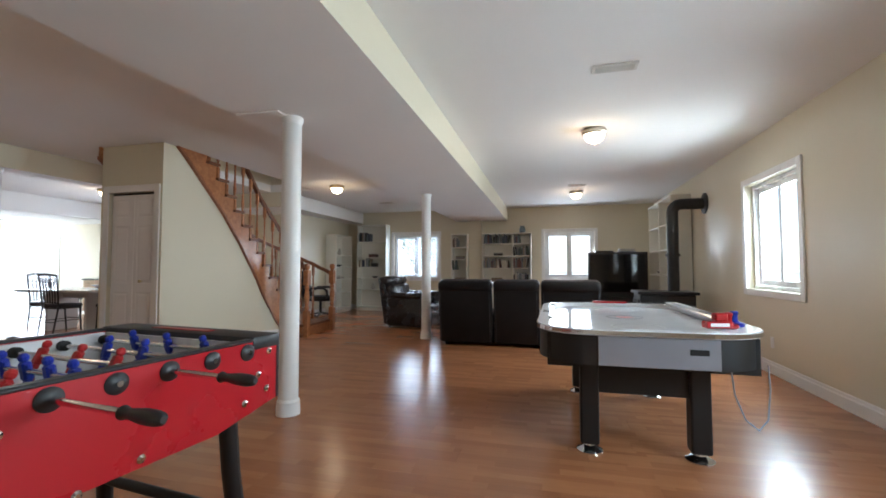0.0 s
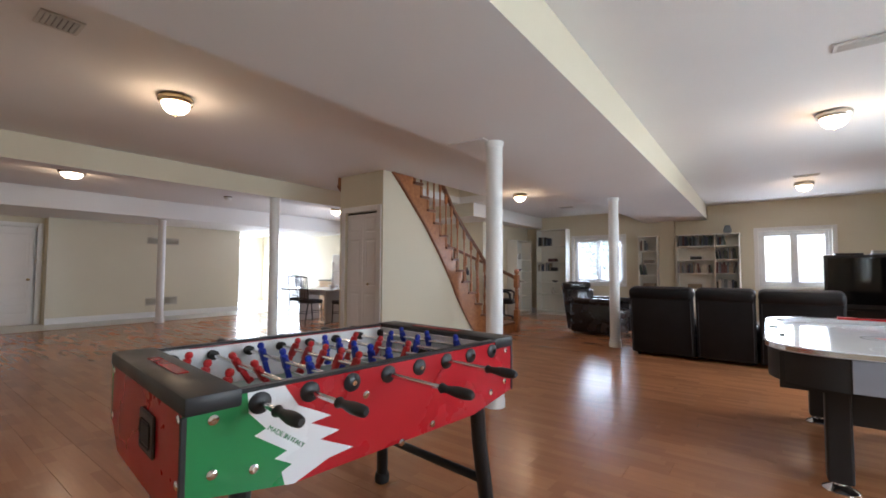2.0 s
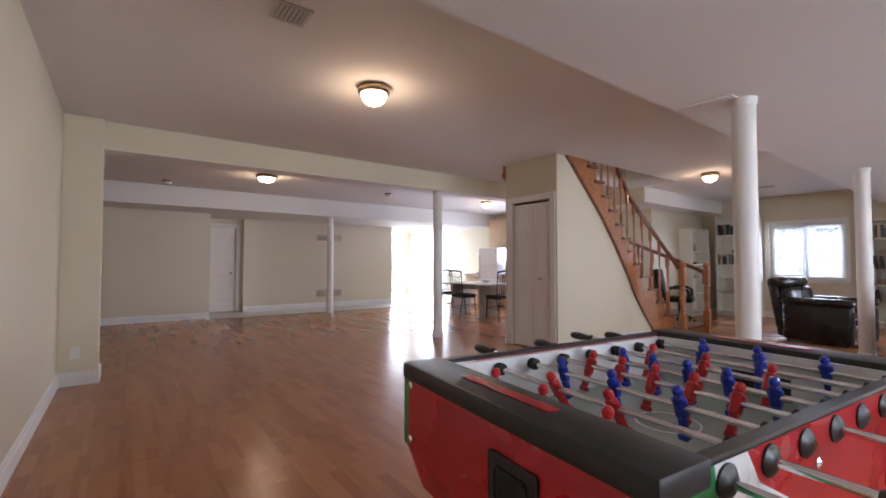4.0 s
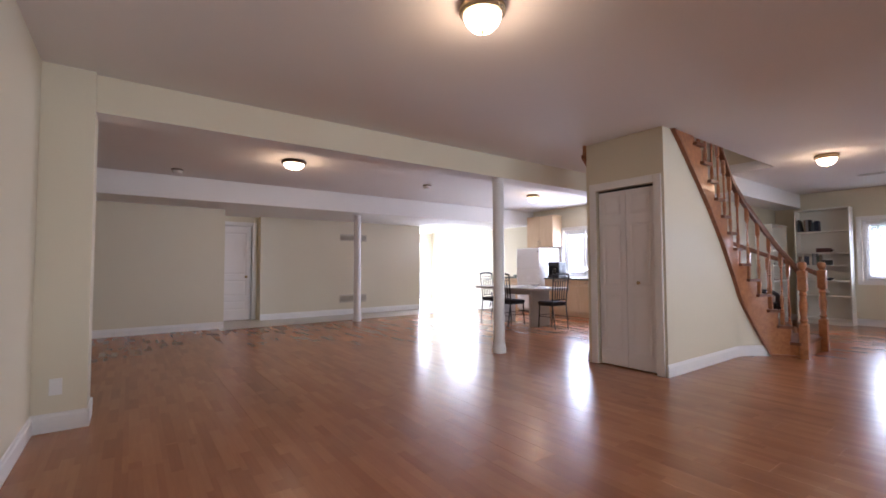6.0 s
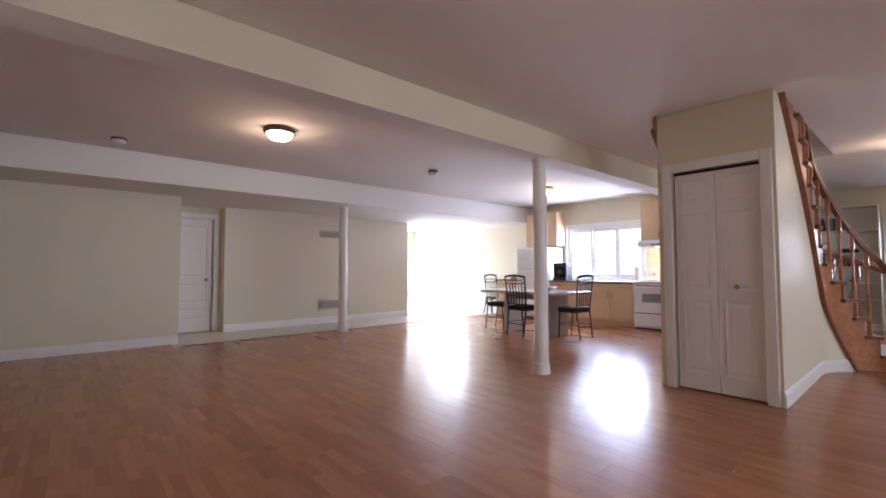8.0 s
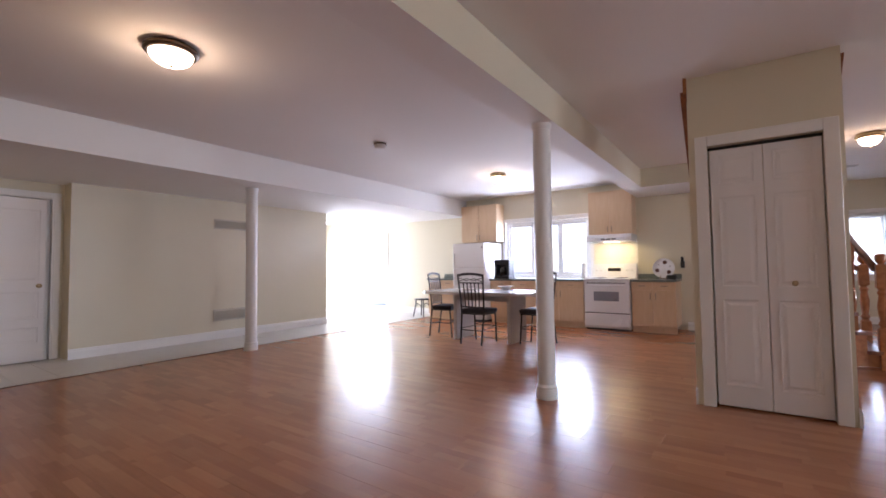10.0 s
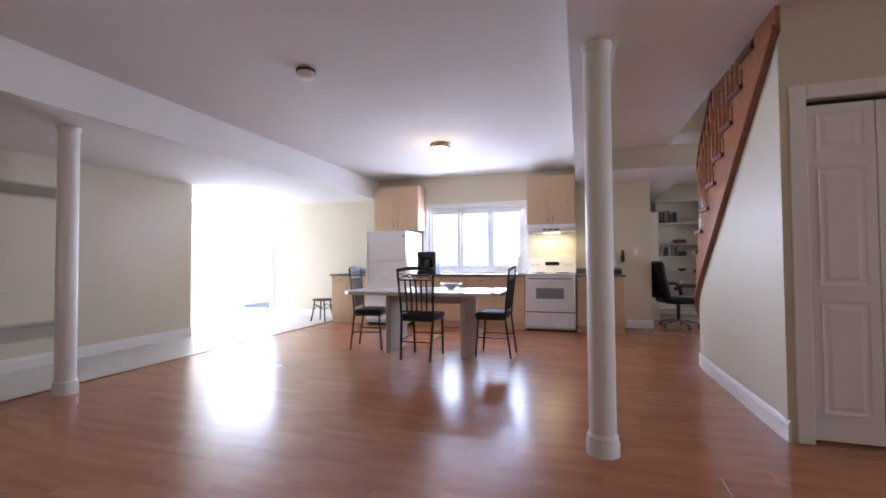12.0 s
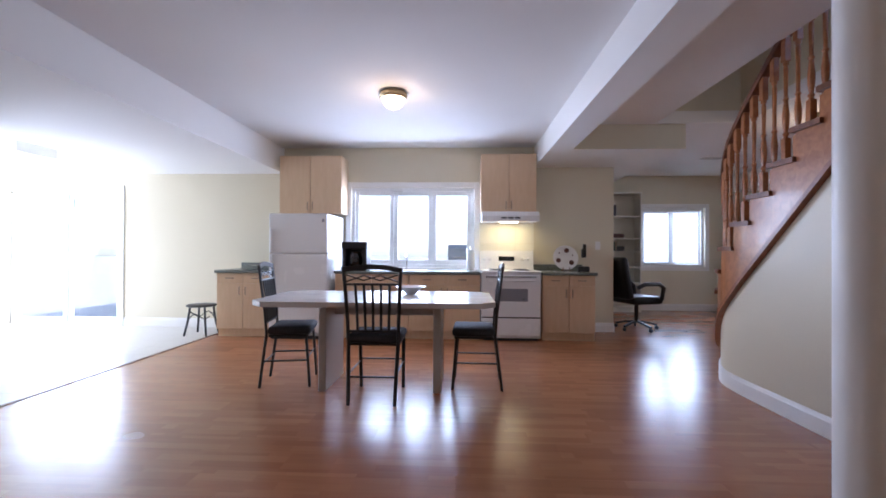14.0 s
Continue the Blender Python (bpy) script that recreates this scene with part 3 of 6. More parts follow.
def window(name, axis, pos, side, u0, u1, z0, z1, panes, depth=0.1, door=False):
    """A window unit in its opening: frame, one sash and pane for each light. pos is the glass plane."""
    root = thing(name, "white vinyl window with clear panes" if not door else "white sliding patio door with tall glass panels", "window" if not door else "door", kind="structure")
    def bx(bm, a, b, c, d, p, q, bev=0.004):
        p, q = sorted((p, q))
        if axis == "y":
            box(bm, a, p, c, b, q, d, bev)
        else:
            box(bm, p, a, c, q, b, d, bev)
    f = 0.045
    bm = B()
    h = depth / 2
    bx(bm, u0, u0 + f, z0, z1, pos - h, pos + h)
    bx(bm, u1 - f, u1, z0, z1, pos - h, pos + h)
    bx(bm, u0 + f, u1 - f, z1 - f, z1, pos - h, pos + h)
    bx(bm, u0 + f, u1 - f, z0, z0 + f, pos - h, pos + h)
    part("window_frame", bm, PVC, root)
    w = (u1 - u0 - 2 * f) / panes
    for i in range(panes):
        a, b = u0 + f + i * w, u0 + f + (i + 1) * w
        o = (0.012 if i % 2 else -0.012)
        s = 0.06
        bm = B()
        bx(bm, a, a + s, z0 + f, z1 - f, pos + o - 0.02, pos + o + 0.02)
        bx(bm, b - s, b, z0 + f, z1 - f, pos + o - 0.02, pos + o + 0.02)
        bx(bm, a + s, b - s, z1 - f - s, z1 - f, pos + o - 0.02, pos + o + 0.02)
        bx(bm, a + s, b - s, z0 + f, z0 + f + s, pos + o - 0.02, pos + o + 0.02)
        sash = part("sash", bm, PVC, root)
        bm = B()
        bx(bm, a + s, b - s, z0 + f + s, z1 - f - s, pos + o - 0.003, pos + o + 0.003, 0)
        pane = part("pane", bm, GLASS, sash, "clear glass pane")
        pane.visible_shadow = False
    return root


def reveal_y(name, pos, thick, u0, u1, z0, z1):
    """White liner boards inside an opening in a wall along x."""
    bm = B()
    t = 0.012
    box(bm, u0, pos, z0, u0 + t, pos + thick, z1)
    box(bm, u1 - t, pos, z0, u1, pos + thick, z1)
    box(bm, u0 + t, pos, z1 - t, u1 - t, pos + thick, z1)
    box(bm, u0 + t, pos, z0, u1 - t, pos + thick, z0 + t)
    structure(name, bm, TRIM)


casing("casing_family", "y", 10.94, -1, 0.2, 1.36, 0.85, 2.0)
casing("casing_study", "y", 10.94, -1, -3.73, -2.5, 0.85, 2.0)
casing("casing_kitchen", "y", 8.55, -1, -8.825, -7.045, 0.895, 2.045)
casing("casing_patio", "y", 8.55, -1, -14.02, -12.3, 0, 2.0, door=True)
casing("casing_east", "x", 2.68, -1, 4.83, 6.01, 0.88, 2.1)
# casing of the added, unseen east window
casing("casing_unseen_east", "x", 2.68, -1, 0.9, 2.1, 0.88, 2.1)
casing("casing_closet", "y", 4.16, -1, -4.855, -4.155, 0, 2.04, w=0.085, door=True)
window("window_1", "y", 11.04, -1, 0.2, 1.36, 0.85, 2.0, 2)
window("window_2", "y", 11.04, -1, -3.73, -2.5, 0.85, 2.0, 2)
window("window_3", "y", 8.64, -1, -8.825, -7.045, 0.895, 2.045, 3)
window("window_4", "x", 2.80, -1, 4.83, 6.01, 0.88, 2.1, 2)
# added window out of view, there only for its light
window("window_unseen_east", "x", 2.80, -1, 0.9, 2.1, 0.88, 2.1, 2)
window("door_1", "y", 8.64, -1, -14.02, -12.3, 0, 2.0, 2, door=True)
window("door_2", "x", -14.85, -1, 6.45, 8.3, 0, 2.0, 2, door=True)


def baseboard(name, pts, side=1, h=0.13, t=0.016):
    """A moulded skirting along a polyline on the floor; side is the way it stands off."""
    bm = B()
    sec = [(0, 0), (side * t, 0), (side * t, h * 0.72), (side * t * 0.6, h * 0.8), (side * t * 0.5, h * 0.95), (0, h)]
    for a, b in zip(pts, pts[1:]):
        sweep(bm, [(*a, 0), (*b, 0)], sec)
    return structure(name, bm, TRIM)


baseboard("baseboard_north", [(-5.08, 10.94), (2.68, 10.94)])
baseboard("baseboard_east", [(2.68, 10.94), (2.68, -0.88)])
baseboard("baseboard_south", [(2.68, -0.88), (-5.88, -0.88)])
baseboard("baseboard_pier", [(-5.885, -0.88), (-5.885, -0.56), (-6.2, -0.56)][:2])
bm = B()
box(bm, -6.2, -0.575, 0, -5.869, -0.559, 0.13, 0.004)
structure("baseboard_pier_end", bm, TRIM)
baseboard("baseboard_west", [(-10.82, -2.5), (-10.82, 1.10)])
baseboard("baseboard_west_b", [(-11.66, 1.94), (-11.66, 6.04)])
baseboard("baseboard_kitchen", [(-12.22, 8.55), (-10.5, 8.55)])
baseboard("baseboard_kitchen_b", [(-5.45, 8.55), (-5.08, 8.55)])
baseboard("baseboard_partition", [(-5.08, 8.55), (-5.08, 10.94)])
baseboard("baseboard_alcove", [(-11.66, 6.04), (-14.75, 6.04)], side=-1)
bcurve = [(x, y) for s, x, y in IN if s > 2.9 and y > 4.18] + [(-4.045, 4.145)]
bm = B()
sweep(bm, [(x, y, 0) for x, y in bcurve], [(0, 0), (-0.016, 0), (-0.016, 0.10), (-0.008, 0.12), (0, 0.13)])
structure("baseboard_closet_east", bm, TRIM)
bcurve = [(x, y) for s, x, y in OUT if bottom(s) > 0.04 and y > 4.18] + [(-4.975, 4.145)]
bm = B()
sweep(bm, [(x, y, 0) for x, y in bcurve], [(0, 0), (0.016, 0), (0.016, 0.10), (0.008, 0.12), (0, 0.13)])
structure("baseboard_closet_west", bm, TRIM)


# ---------- posts ----------
def post(x, y, top, label):
    root = thing("support_post", label, "post", pose(x, y, 0), "support posts")
    bm = B()
    lathe(bm, [(0.074, 0.1), (0.074, top - 0.03)], segs=28)
    part("shaft", bm, POST, root, smooth=True)
    bm = B()
    lathe(bm, [(0.09, 0), (0.09, 0.07), (0.083, 0.085), (0.086, 0.1), (0.075, 0.12)], segs=28)
    part("base_collar", bm, POST, root, smooth=True)
    bm = B()
    lathe(bm, [(0.075, top - 0.05), (0.083, top - 0.03), (0.085, top - 0.001)], segs=28)
    part("top_collar", bm, POST, root, smooth=True)


post(-1.55, 3.05, 2.31, "white round support post under the soffit beside the football table")
post(-1.55, 6.71, 2.31, "white round support post under the soffit beside the leather recliner")
post(-6.045, 3.68, 2.33, "white round support post under the middle beam")
post(-10.28, 3.57, 2.25, "white round support post at the edge of the tiles")


# ---------- ceiling lamps, vents, detectors ----------
def ceiling_lamp(x, y, z, metal, label, watts, size=0.8):
    root = thing("ceiling_lamp", label, "ceiling lamp", pose(x, y, z), "ceiling lamps")
    root.scale = (size, size, 1.15 if size > 0.9 else 1.4)
    bm = B()
    lathe(bm, [(0.0, 0), (0.15, 0), (0.165, -0.012), (0.165, -0.03), (0.15, -0.042), (0.135, -0.042), (0.13, -0.02), (0, -0.02)], segs=32, close=False)
    part("rim", bm, metal, root, smooth=True)
    bm = B()
    lathe(bm, [(0.0, -0.022), (0.134, -0.022), (0.132, -0.05), (0.115, -0.075), (0.08, -0.095), (0.03, -0.104), (0, -0.105)], segs=32, close=False)
    part("shade", bm, SHADE, root, "glowing frosted glass shade", smooth=True)
    bm = B()
    lathe(bm, [(0.012, -0.100), (0.014, -0.108), (0.008, -0.118), (0, -0.122)], segs=12)
    part("finial", bm, metal, root, smooth=True)
    lamp("lamp_light", "POINT", pose(x, y, z - 0.2), watts, (1.0, 0.72, 0.42), radius=0.1)


W = 2.6
ceiling_lamp(-3.57, 1.24, H, BRASS, "lit round ceiling lamp with brushed brass rim beside the football table", W)
ceiling_lamp(-7.79, 1.47, H, BRONZE, "lit round ceiling lamp with dark bronze rim in the open room", W, 1.0)
ceiling_lamp(-7.88, 6.40, H, BRASS, "lit round ceiling lamp with brass rim over the dining table", W)
ceiling_lamp(0.88, 4.97, H, STEEL, "lit round ceiling lamp with nickel rim over the air hockey table", W)
ceiling_lamp(0.86, 8.85, H, STEEL, "lit round ceiling lamp with nickel rim near the television", W)
# unseen lamp, added behind the wall to brighten the passage door
ceiling_lamp(-11.42, -0.35, LOW, BRASS, "unseen lit lamp added behind the passage wall to brighten the door", 2.5)
ceiling_lamp(-3.38, 7.14, H, BRASS, "lit round ceiling lamp with brass rim beside the staircase", W)


# darker copy of the vent metal, its colour stands in for shade
BACKW = material("shaded_vent_metal", (0.30, 0.29, 0.28), 0.6)


def grille(name, m, w, h, mat, label, slats, group="air vents"):
    """A louvred grille lying in its own xy plane, facing +z."""
    root = thing(name, label, "air vent", m, group)
    bm = B()
    f = 0.022
    for b in ((-w / 2, -h / 2, w / 2, -h / 2 + f), (-w / 2, h / 2 - f, w / 2, h / 2), (-w / 2, -h / 2 + f, -w / 2 + f, h / 2 - f), (w / 2 - f, -h / 2 + f, w / 2, h / 2 - f)):
        box(bm, b[0], b[1], 0, b[2], b[3], 0.012, 0.002)
    part("frame", bm, mat, root)
    # dark plate in place of the shade behind the slats
    bm = B()
    box(bm, -w / 2 + f, -h / 2 + f, 0, w / 2 - f, h / 2 - f, 0.002)
    part("backing", bm, BRONZE if mat is VENT else BACKW, root, "dark plate for the shade behind the slats")
    for i in range(slats):
        bm = B()
        y = -h / 2 + f + (i + 0.5) * (h - 2 * f) / slats
        box(bm, -w / 2 + f, -0.001, -0.009, w / 2 - f, 0.001, 0.009, m=Matrix.Translation((0, y, 0.009)) @ Matrix.Rotation(radians(50), 4, "X"))
        part("slat", bm, mat, root)


grille("ceiling_vent", pose(0.90, 3.46, H, 180), 0.32, 0.13, VENTW, "white louvred air vent in the ceiling over the games area", 6)
grille("ceiling_vent", pose(-2.90, 0.36, H, 180), 0.20, 0.20, VENTW, "square white louvred air vent in the ceiling", 6)
grille("ceiling_vent", pose(0.85, 8.2, H, 180), 0.32, 0.13, VENTW, "white louvred air vent in the ceiling by a lamp", 6)
grille("ceiling_vent", pose(-3.3, 9.3, H, 180), 0.32, 0.13, VENTW, "white louvred air vent in the study ceiling", 6)
grille("wall_vent", pose(-11.66, 4.1, 1.86, 90, 0, 90), 0.70, 0.16, VENT, "long beige return air grille high on the cream wall", 9)
grille("wall_vent", pose(-11.66, 4.1, 0.38, 90, 0, 90), 0.70, 0.19, VENT, "long beige return air grille low on the cream wall", 11)


def smoke_detector(x, y, z, label):
    root = thing("smoke_detector", label, "smoke detector", pose(x, y, z) @ Matrix.Diagonal((1.1, 1.1, 1.6, 1)), "smoke detectors")
    bm = B()
    lathe(bm, [(0.07, 0), (0.07, -0.012), (0.0, -0.012)], segs=24)
    part("mount", bm, BRONZE, root, "brown mounting ring")
    bm = B()
    lathe(bm, [(0.062, -0.012), (0.06, -0.034), (0.045, -0.042), (0, -0.042)], segs=24)
    part("cover", bm, TRIM, root, smooth=True)


smoke_detector(-8.22, 3.98, H, "small white smoke detector on the ceiling near the dining area")
smoke_detector(-9.3, 0.2, H, "small white smoke detector on the ceiling of the open room")


def wall_plate(m, label, kind="outlet"):
    root = thing("wall_" + kind, label, "electrical " + kind, m, "wall plates")
    bm = B()
    box(bm, -0.036, -0.058, 0, 0.036, 0.058, 0.006, 0.002)
    part("plate", bm, TRIM, root)
    for s in (-1, 1):
        bm = B()
        if kind == "outlet":
            box(bm, -0.016, s * 0.024 - 0.014, 0.006, 0.016, s * 0.024 + 0.014, 0.009, 0.002)
        else:
            box(bm, s * 0.014 - 0.008, -0.018, 0.006, s * 0.014 + 0.008, 0.018, 0.012, 0.002)
        part("socket" if kind == "outlet" else "rocker", bm, TRIM, root)


wall_plate(pose(-5.885, -0.75, 0.31, 90, 0, 90), "white double electrical outlet low on the cream pier")
wall_plate(pose(2.68, 5.44, 0.33, 90, 0, -90), "white double electrical outlet low on the east wall")
wall_plate(pose(-5.30, 8.55, 1.22, 90), "white light switch plate beside the kitchen counter", "switch")
wall_plate(pose(-11.9, 8.55, 1.22, 90), "white light switch plate beside the patio door", "switch")


# ---------- doors ----------
def panel_leaf(name, w, h, t, parent, rows, cols, mat):
    """A door leaf in xz, standing from x=0, face to -y, with raised panels."""
    bm = B()
    box(bm, 0, 0, 0, w, t, h, 0.003)
    leaf = part(name, bm, mat, parent)
    gap, pw = 0.055, 0
    pw = (w - gap * (cols + 1)) / cols
    for c in range(cols):
        for z0, z1 in rows:
            x0 = gap + c * (pw + gap)
            bm = B()
            vs = []
            for (d, y) in ((0.0, 0.0), (0.012, 0.004), (0.026, 0.004), (0.045, 0.0)):
                vs.append([bm.verts.new((a, y, b)) for a, b in ((x0 + d, z0 + d), (x0 + pw - d, z0 + d), (x0 + pw - d, z1 - d), (x0 + d, z1 - d))])
            for a, b in zip(vs, vs[1:]):
                for i in range(4):
                    bm.faces.new((a[i], a[(i + 1) % 4], b[(i + 1) % 4], b[i]))
            bm.faces.new(vs[-1])
            for v in bm.verts:
                v.co.y -= 0.0065
            ob = part("door_panel", bm, mat, leaf)
    return leaf


closet = thing("door_3", "closed white folding closet door with moulded panels and a small brass knob", "closet door", pose(-4.847, 4.195, 0.012), kind="structure")
PR = [(0.16, 0.82), (0.92, 1.62), (1.72, 1.95)]
for i in range(2):
    leaf = panel_leaf("door_leaf", 0.340, 2.0, 0.03, closet, PR, 1, DOORW)
    leaf.location = (0.003 + i * 0.344, 0, 0)
bm = B()
lathe(bm, [(0.008, 0), (0.008, 0.02), (0.018, 0.03), (0.02, 0.042), (0.012, 0.052), (0, 0.054)], pose(0.50, 0, 0.95, 90), 16)
part("knob", bm, BRASS, closet, "small brass knob", smooth=True)
slab("closet_track", -4.855, 4.21, 2.017, -4.155, 4.23, 2.038, MATT_BLACK)
bm = B()
box(bm, -4.855, 4.30, 0, -4.155, 4.34, 2.2)
structure("closet_back_panel", bm, PAINT)

pdoor = thing("door_4", "white panelled interior door standing slightly open with a small brass knob", "door", pose(-11.93, 1.0, 0.01, 0, 0, 90 - 3), kind="structure")
leaf = panel_leaf("door_leaf", 0.76, 2.02, 0.035, pdoor, [(0.22, 0.42), (0.52, 0.86), (0.98, 1.88)], 1, DOORW)
for y0, turn in ((0, 90), (0.035, -90)):
    bm = B()
    lathe(bm, [(0.026, 0), (0.026, 0.006), (0.01, 0.01), (0.01, 0.03), (0.024, 0.042), (0.027, 0.055), (0.015, 0.068), (0, 0.07)], pose(0.70, y0, 0.93, turn), 18)
    part("knob", bm, BRASS, leaf, "small brass knob", smooth=True)
for z in (0.22, 1.0, 1.8):
    bm = B()
    rod(bm, (-0.006, -0.006, z - 0.045), (-0.006, -0.006, z + 0.045), 0.007, 8)
    part("hinge", bm, BRASS, leaf, "brass hinge")
bm = B()
box(bm, -12.06, 0.94, 0, -11.925, 0.958, 2.042)
box(bm, -12.06, 1.822, 0, -11.925, 1.84, 2.042)
box(bm, -12.06, 0.94, 2.042, -11.925, 1.84, 2.06)
# white strip added behind the gap to lighten it
box(bm, -12.06, 1.76, 0, -12.0, 1.8215, 2.042)
structure("door_jamb", bm, TRIM)
casing("casing_passage", "x", -11.94, 1, 0.94, 1.84, 0, 2.06, w=0.07, door=True)


# ---------- football table ----------
def football_table():
    root = thing("football_table", "red foosball table with green and white printed sides", "foosball table", pose(-1.063, 0.928, 0, 0, 0, -6.0) @ Matrix.Diagonal((1.015, 1.02, 0.968, 1)))
    hw, hl = 0.405, 0.66
    z_top, z_end, z_mid = 0.885, 0.655, 0.60
    low = [(-hl, z_end), (-0.39, z_mid), (0.39, z_mid), (hl, z_end)]

    def zlow(y):
        for a, b in zip(low, low[1:]):
            if a[0] <= y <= b[0]:
                return a[1] + (b[1] - a[1]) * (y - a[0]) / (b[0] - a[0])
        return z_end
    green_edge = [(-0.55, z_top), (-0.545, 0.83), (-0.50, 0.778), (-0.53, 0.766), (-0.44, 0.70), (-0.475, 0.688), (-0.425, 0.658), (-0.455, 0.645), (-0.445, 0.6055)]
    white_edge = [(-0.45, z_top), (-0.41, 0.82), (-0.305, 0.765), (-0.37, 0.758), (-0.275, 0.712), (-0.34, 0.702), (-0.225, 0.645), (-0.31, 0.638), (-0.415, z_mid + 0.001)]
    green_edge, white_edge = ([(y + 0.03, z) for y, z in edge] for edge in (green_edge, white_edge))
    for side in (1, -1):
        x0, x1 = sorted((side * (hw - 0.025), side * hw))
        tilt = [(-hl, z_end), (-hl, z_top)]
        bm = B()
        prism(bm, tilt + green_edge, x0, x1, "x")
        part("side_panel", bm, GREEN, root, "green printed side panel")
        bm = B()
        prism(bm, green_edge + [(-0.39, z_mid)] + list(reversed(white_edge)), x0, x1, "x")
        part("side_panel", bm, FWHITE, root, "white jagged side panel")
        bm = B()
        prism(bm, white_edge + [(0.39, z_mid), (hl, z_end), (hl, z_top)], x0, x1, "x")
        part("side_panel", bm, RED, root, "red side panel")
        bm = B()
        box(bm, min(side * (hw - 0.03), side * (hw + 0.003)), -hl, z_top, max(side * (hw - 0.03), side * (hw + 0.003)), hl, z_top + 0.012, 0.004)
        part("side_rail", bm, BLACK, root, "black edge strip")
        bm = B()
        x0, x1 = sorted((side * (hw - 0.045), side * (hw - 0.0255)))
        box(bm, x0, -hl + 0.145, 0.70, x1, hl - 0.145, z_top - 0.003)
        part("inner_wall", bm, FWHITE, root, "white inner side wall")
        for s in ((-1, 1) if side > 0 else ()):
            bm = B()
            box(bm, side * hw - 0.01, s * hl - 0.01, z_end - 0.003, side * hw + 0.003, s * hl + 0.003, z_top - 0.03, 0.002)
            part("corner_strip", bm, BLACK, root, "black corner strip")
    for s in (-1, 1):
        bm = B()
        y0, y1 = sorted((s * hl, s * (hl - 0.025)))
        prism(bm, [(-hw + 0.026, z_top), (-hw + 0.026, z_end), (-hw + 0.12, z_mid - 0.03), (hw - 0.12, z_mid - 0.03), (hw - 0.026, z_end), (hw - 0.026, z_top)], y0, y1, "y")
        part("end_panel", bm, RED, root, "red end panel")
        bm = B()
        y0, y1 = sorted((s * (hl + 0.005), s * (hl - 0.128)))
        box(bm, -hw - 0.005, y0, z_top - 0.032, hw + 0.005, y1, z_top + 0.018, 0.009, 2)
        part("end_cap", bm, BLACK, root, "black moulded end cap", smooth=True)
        bm = B()
        y0, y1 = sorted((s * (hl - 0.085), s * (hl - 0.05)))
        box(bm, -0.17, y0, z_top + 0.018, 0.14, y1, z_top + 0.021, 0.002)
        part("score_slot", bm, REDP, root, "red score counter")
        bm = B()
        y0, y1 = sorted((s * hl, s * (hl + 0.008)))
        box(bm, 0.02, y0, 0.68, 0.17, y1, 0.80, 0.006)
        part("ball_return", bm, BLACK, root, "black ball return box")
        # black block imitates the shade inside the ball return
        bm = B()
        y0, y1 = sorted((s * (hl + 0.002), s * (hl + 0.010)))
        box(bm, 0.045, y0, 0.70, 0.145, y1, 0.775, 0.01)
        part("return_opening", bm, MATT_BLACK, root, "black block for the shaded return opening")
        bm = B()
        y0, y1 = sorted((s * (hl - 0.13), s * (hl - 0.143)))
        box(bm, -hw + 0.046, y0, 0.70, hw - 0.046, y1, z_top - 0.003)
        part("goal_wall", bm, FWHITE, root, "white goal wall")
        # goal is no hole: its shade is a black block on the wall
        bm = B()
        y0, y1 = sorted((s * (hl - 0.1435), s * (hl - 0.147)))
        box(bm, -0.11, y0, 0.71, 0.11, y1, 0.80)
        part("goal", bm, MATT_BLACK, root, "black block for the shaded goal opening")
        for (x, z) in ((-0.36, 0.84), (0.36, 0.84), (-0.36, 0.68), (0.36, 0.68)):
            bm = B()
            lathe(bm, [(0.012, 0), (0.012, 0.003), (0.006, 0.006), (0, 0.006)], pose(x, s * hl, z, 90 if s < 0 else -90), 12)
            part("bolt", bm, CHROME, root, "chrome bolt")
    for (y, z) in ((-0.60, 0.835), (-0.60, 0.70), (-0.50, 0.68), (-0.15, 0.80), (0.61, 0.84), (0.60, 0.70), (0.50, 0.67), (0.15, 0.625), (0.56, 0.76), (0.0, 0.60)):
        for side in (1, -1):
            bm = B()
            lathe(bm, [(0.013, 0), (0.013, 0.003), (0.006, 0.007), (0, 0.007)], pose(side * hw, y, z, 0, side * 90), 12)
            part("bolt", bm, CHROME, root, "chrome bolt")
    bm = B()
    box(bm, -hw + 0.046, -hl + 0.146, 0.705, hw - 0.046, hl - 0.146, 0.72)
    part("playfield", bm, PITCH, root, "pale green playing field")
    bm = B()
    for y in (-0.36, 0.0, 0.36):
        box(bm, -hw + 0.06, y - 0.003, 0.72, hw - 0.06, y + 0.003, 0.7206)
    lathe(bm, [(0.09, 0.72), (0.09, 0.7207), (0.084, 0.7207), (0.084, 0.72)], segs=32, close=False)
    part("field_lines", bm, FWHITE, root, "white field lines")
    # rods from one end to the other: team and number of players, side of the handle, reach
    rods = [("red", 3, 1, 0.07), ("red", 2, 1, 0.12), ("blue", 3, -1, 0.14), ("red", 5, 1, 0.22), ("blue", 5, -1, 0.10), ("red", 3, 1, 0.17), ("blue", 2, -1, 0.16), ("blue", 3, -1, 0.08)]

    def player():
        bm = B()
        box(bm, -0.013, -0.012, -0.03, 0.013, 0.012, 0.028, 0.005)
        lathe(bm, [(0.006, 0.026), (0.012, 0.034), (0.013, 0.044), (0.008, 0.053), (0, 0.055)], segs=10)
        box(bm, -0.009, -0.008, -0.075, 0.009, 0.010, -0.028, 0.003)
        box(bm, -0.012, -0.008, -0.088, 0.012, 0.016, -0.072, 0.003)
        box(bm, -0.019, -0.007, -0.01, 0.019, 0.007, 0.022, 0.004)
        return bm
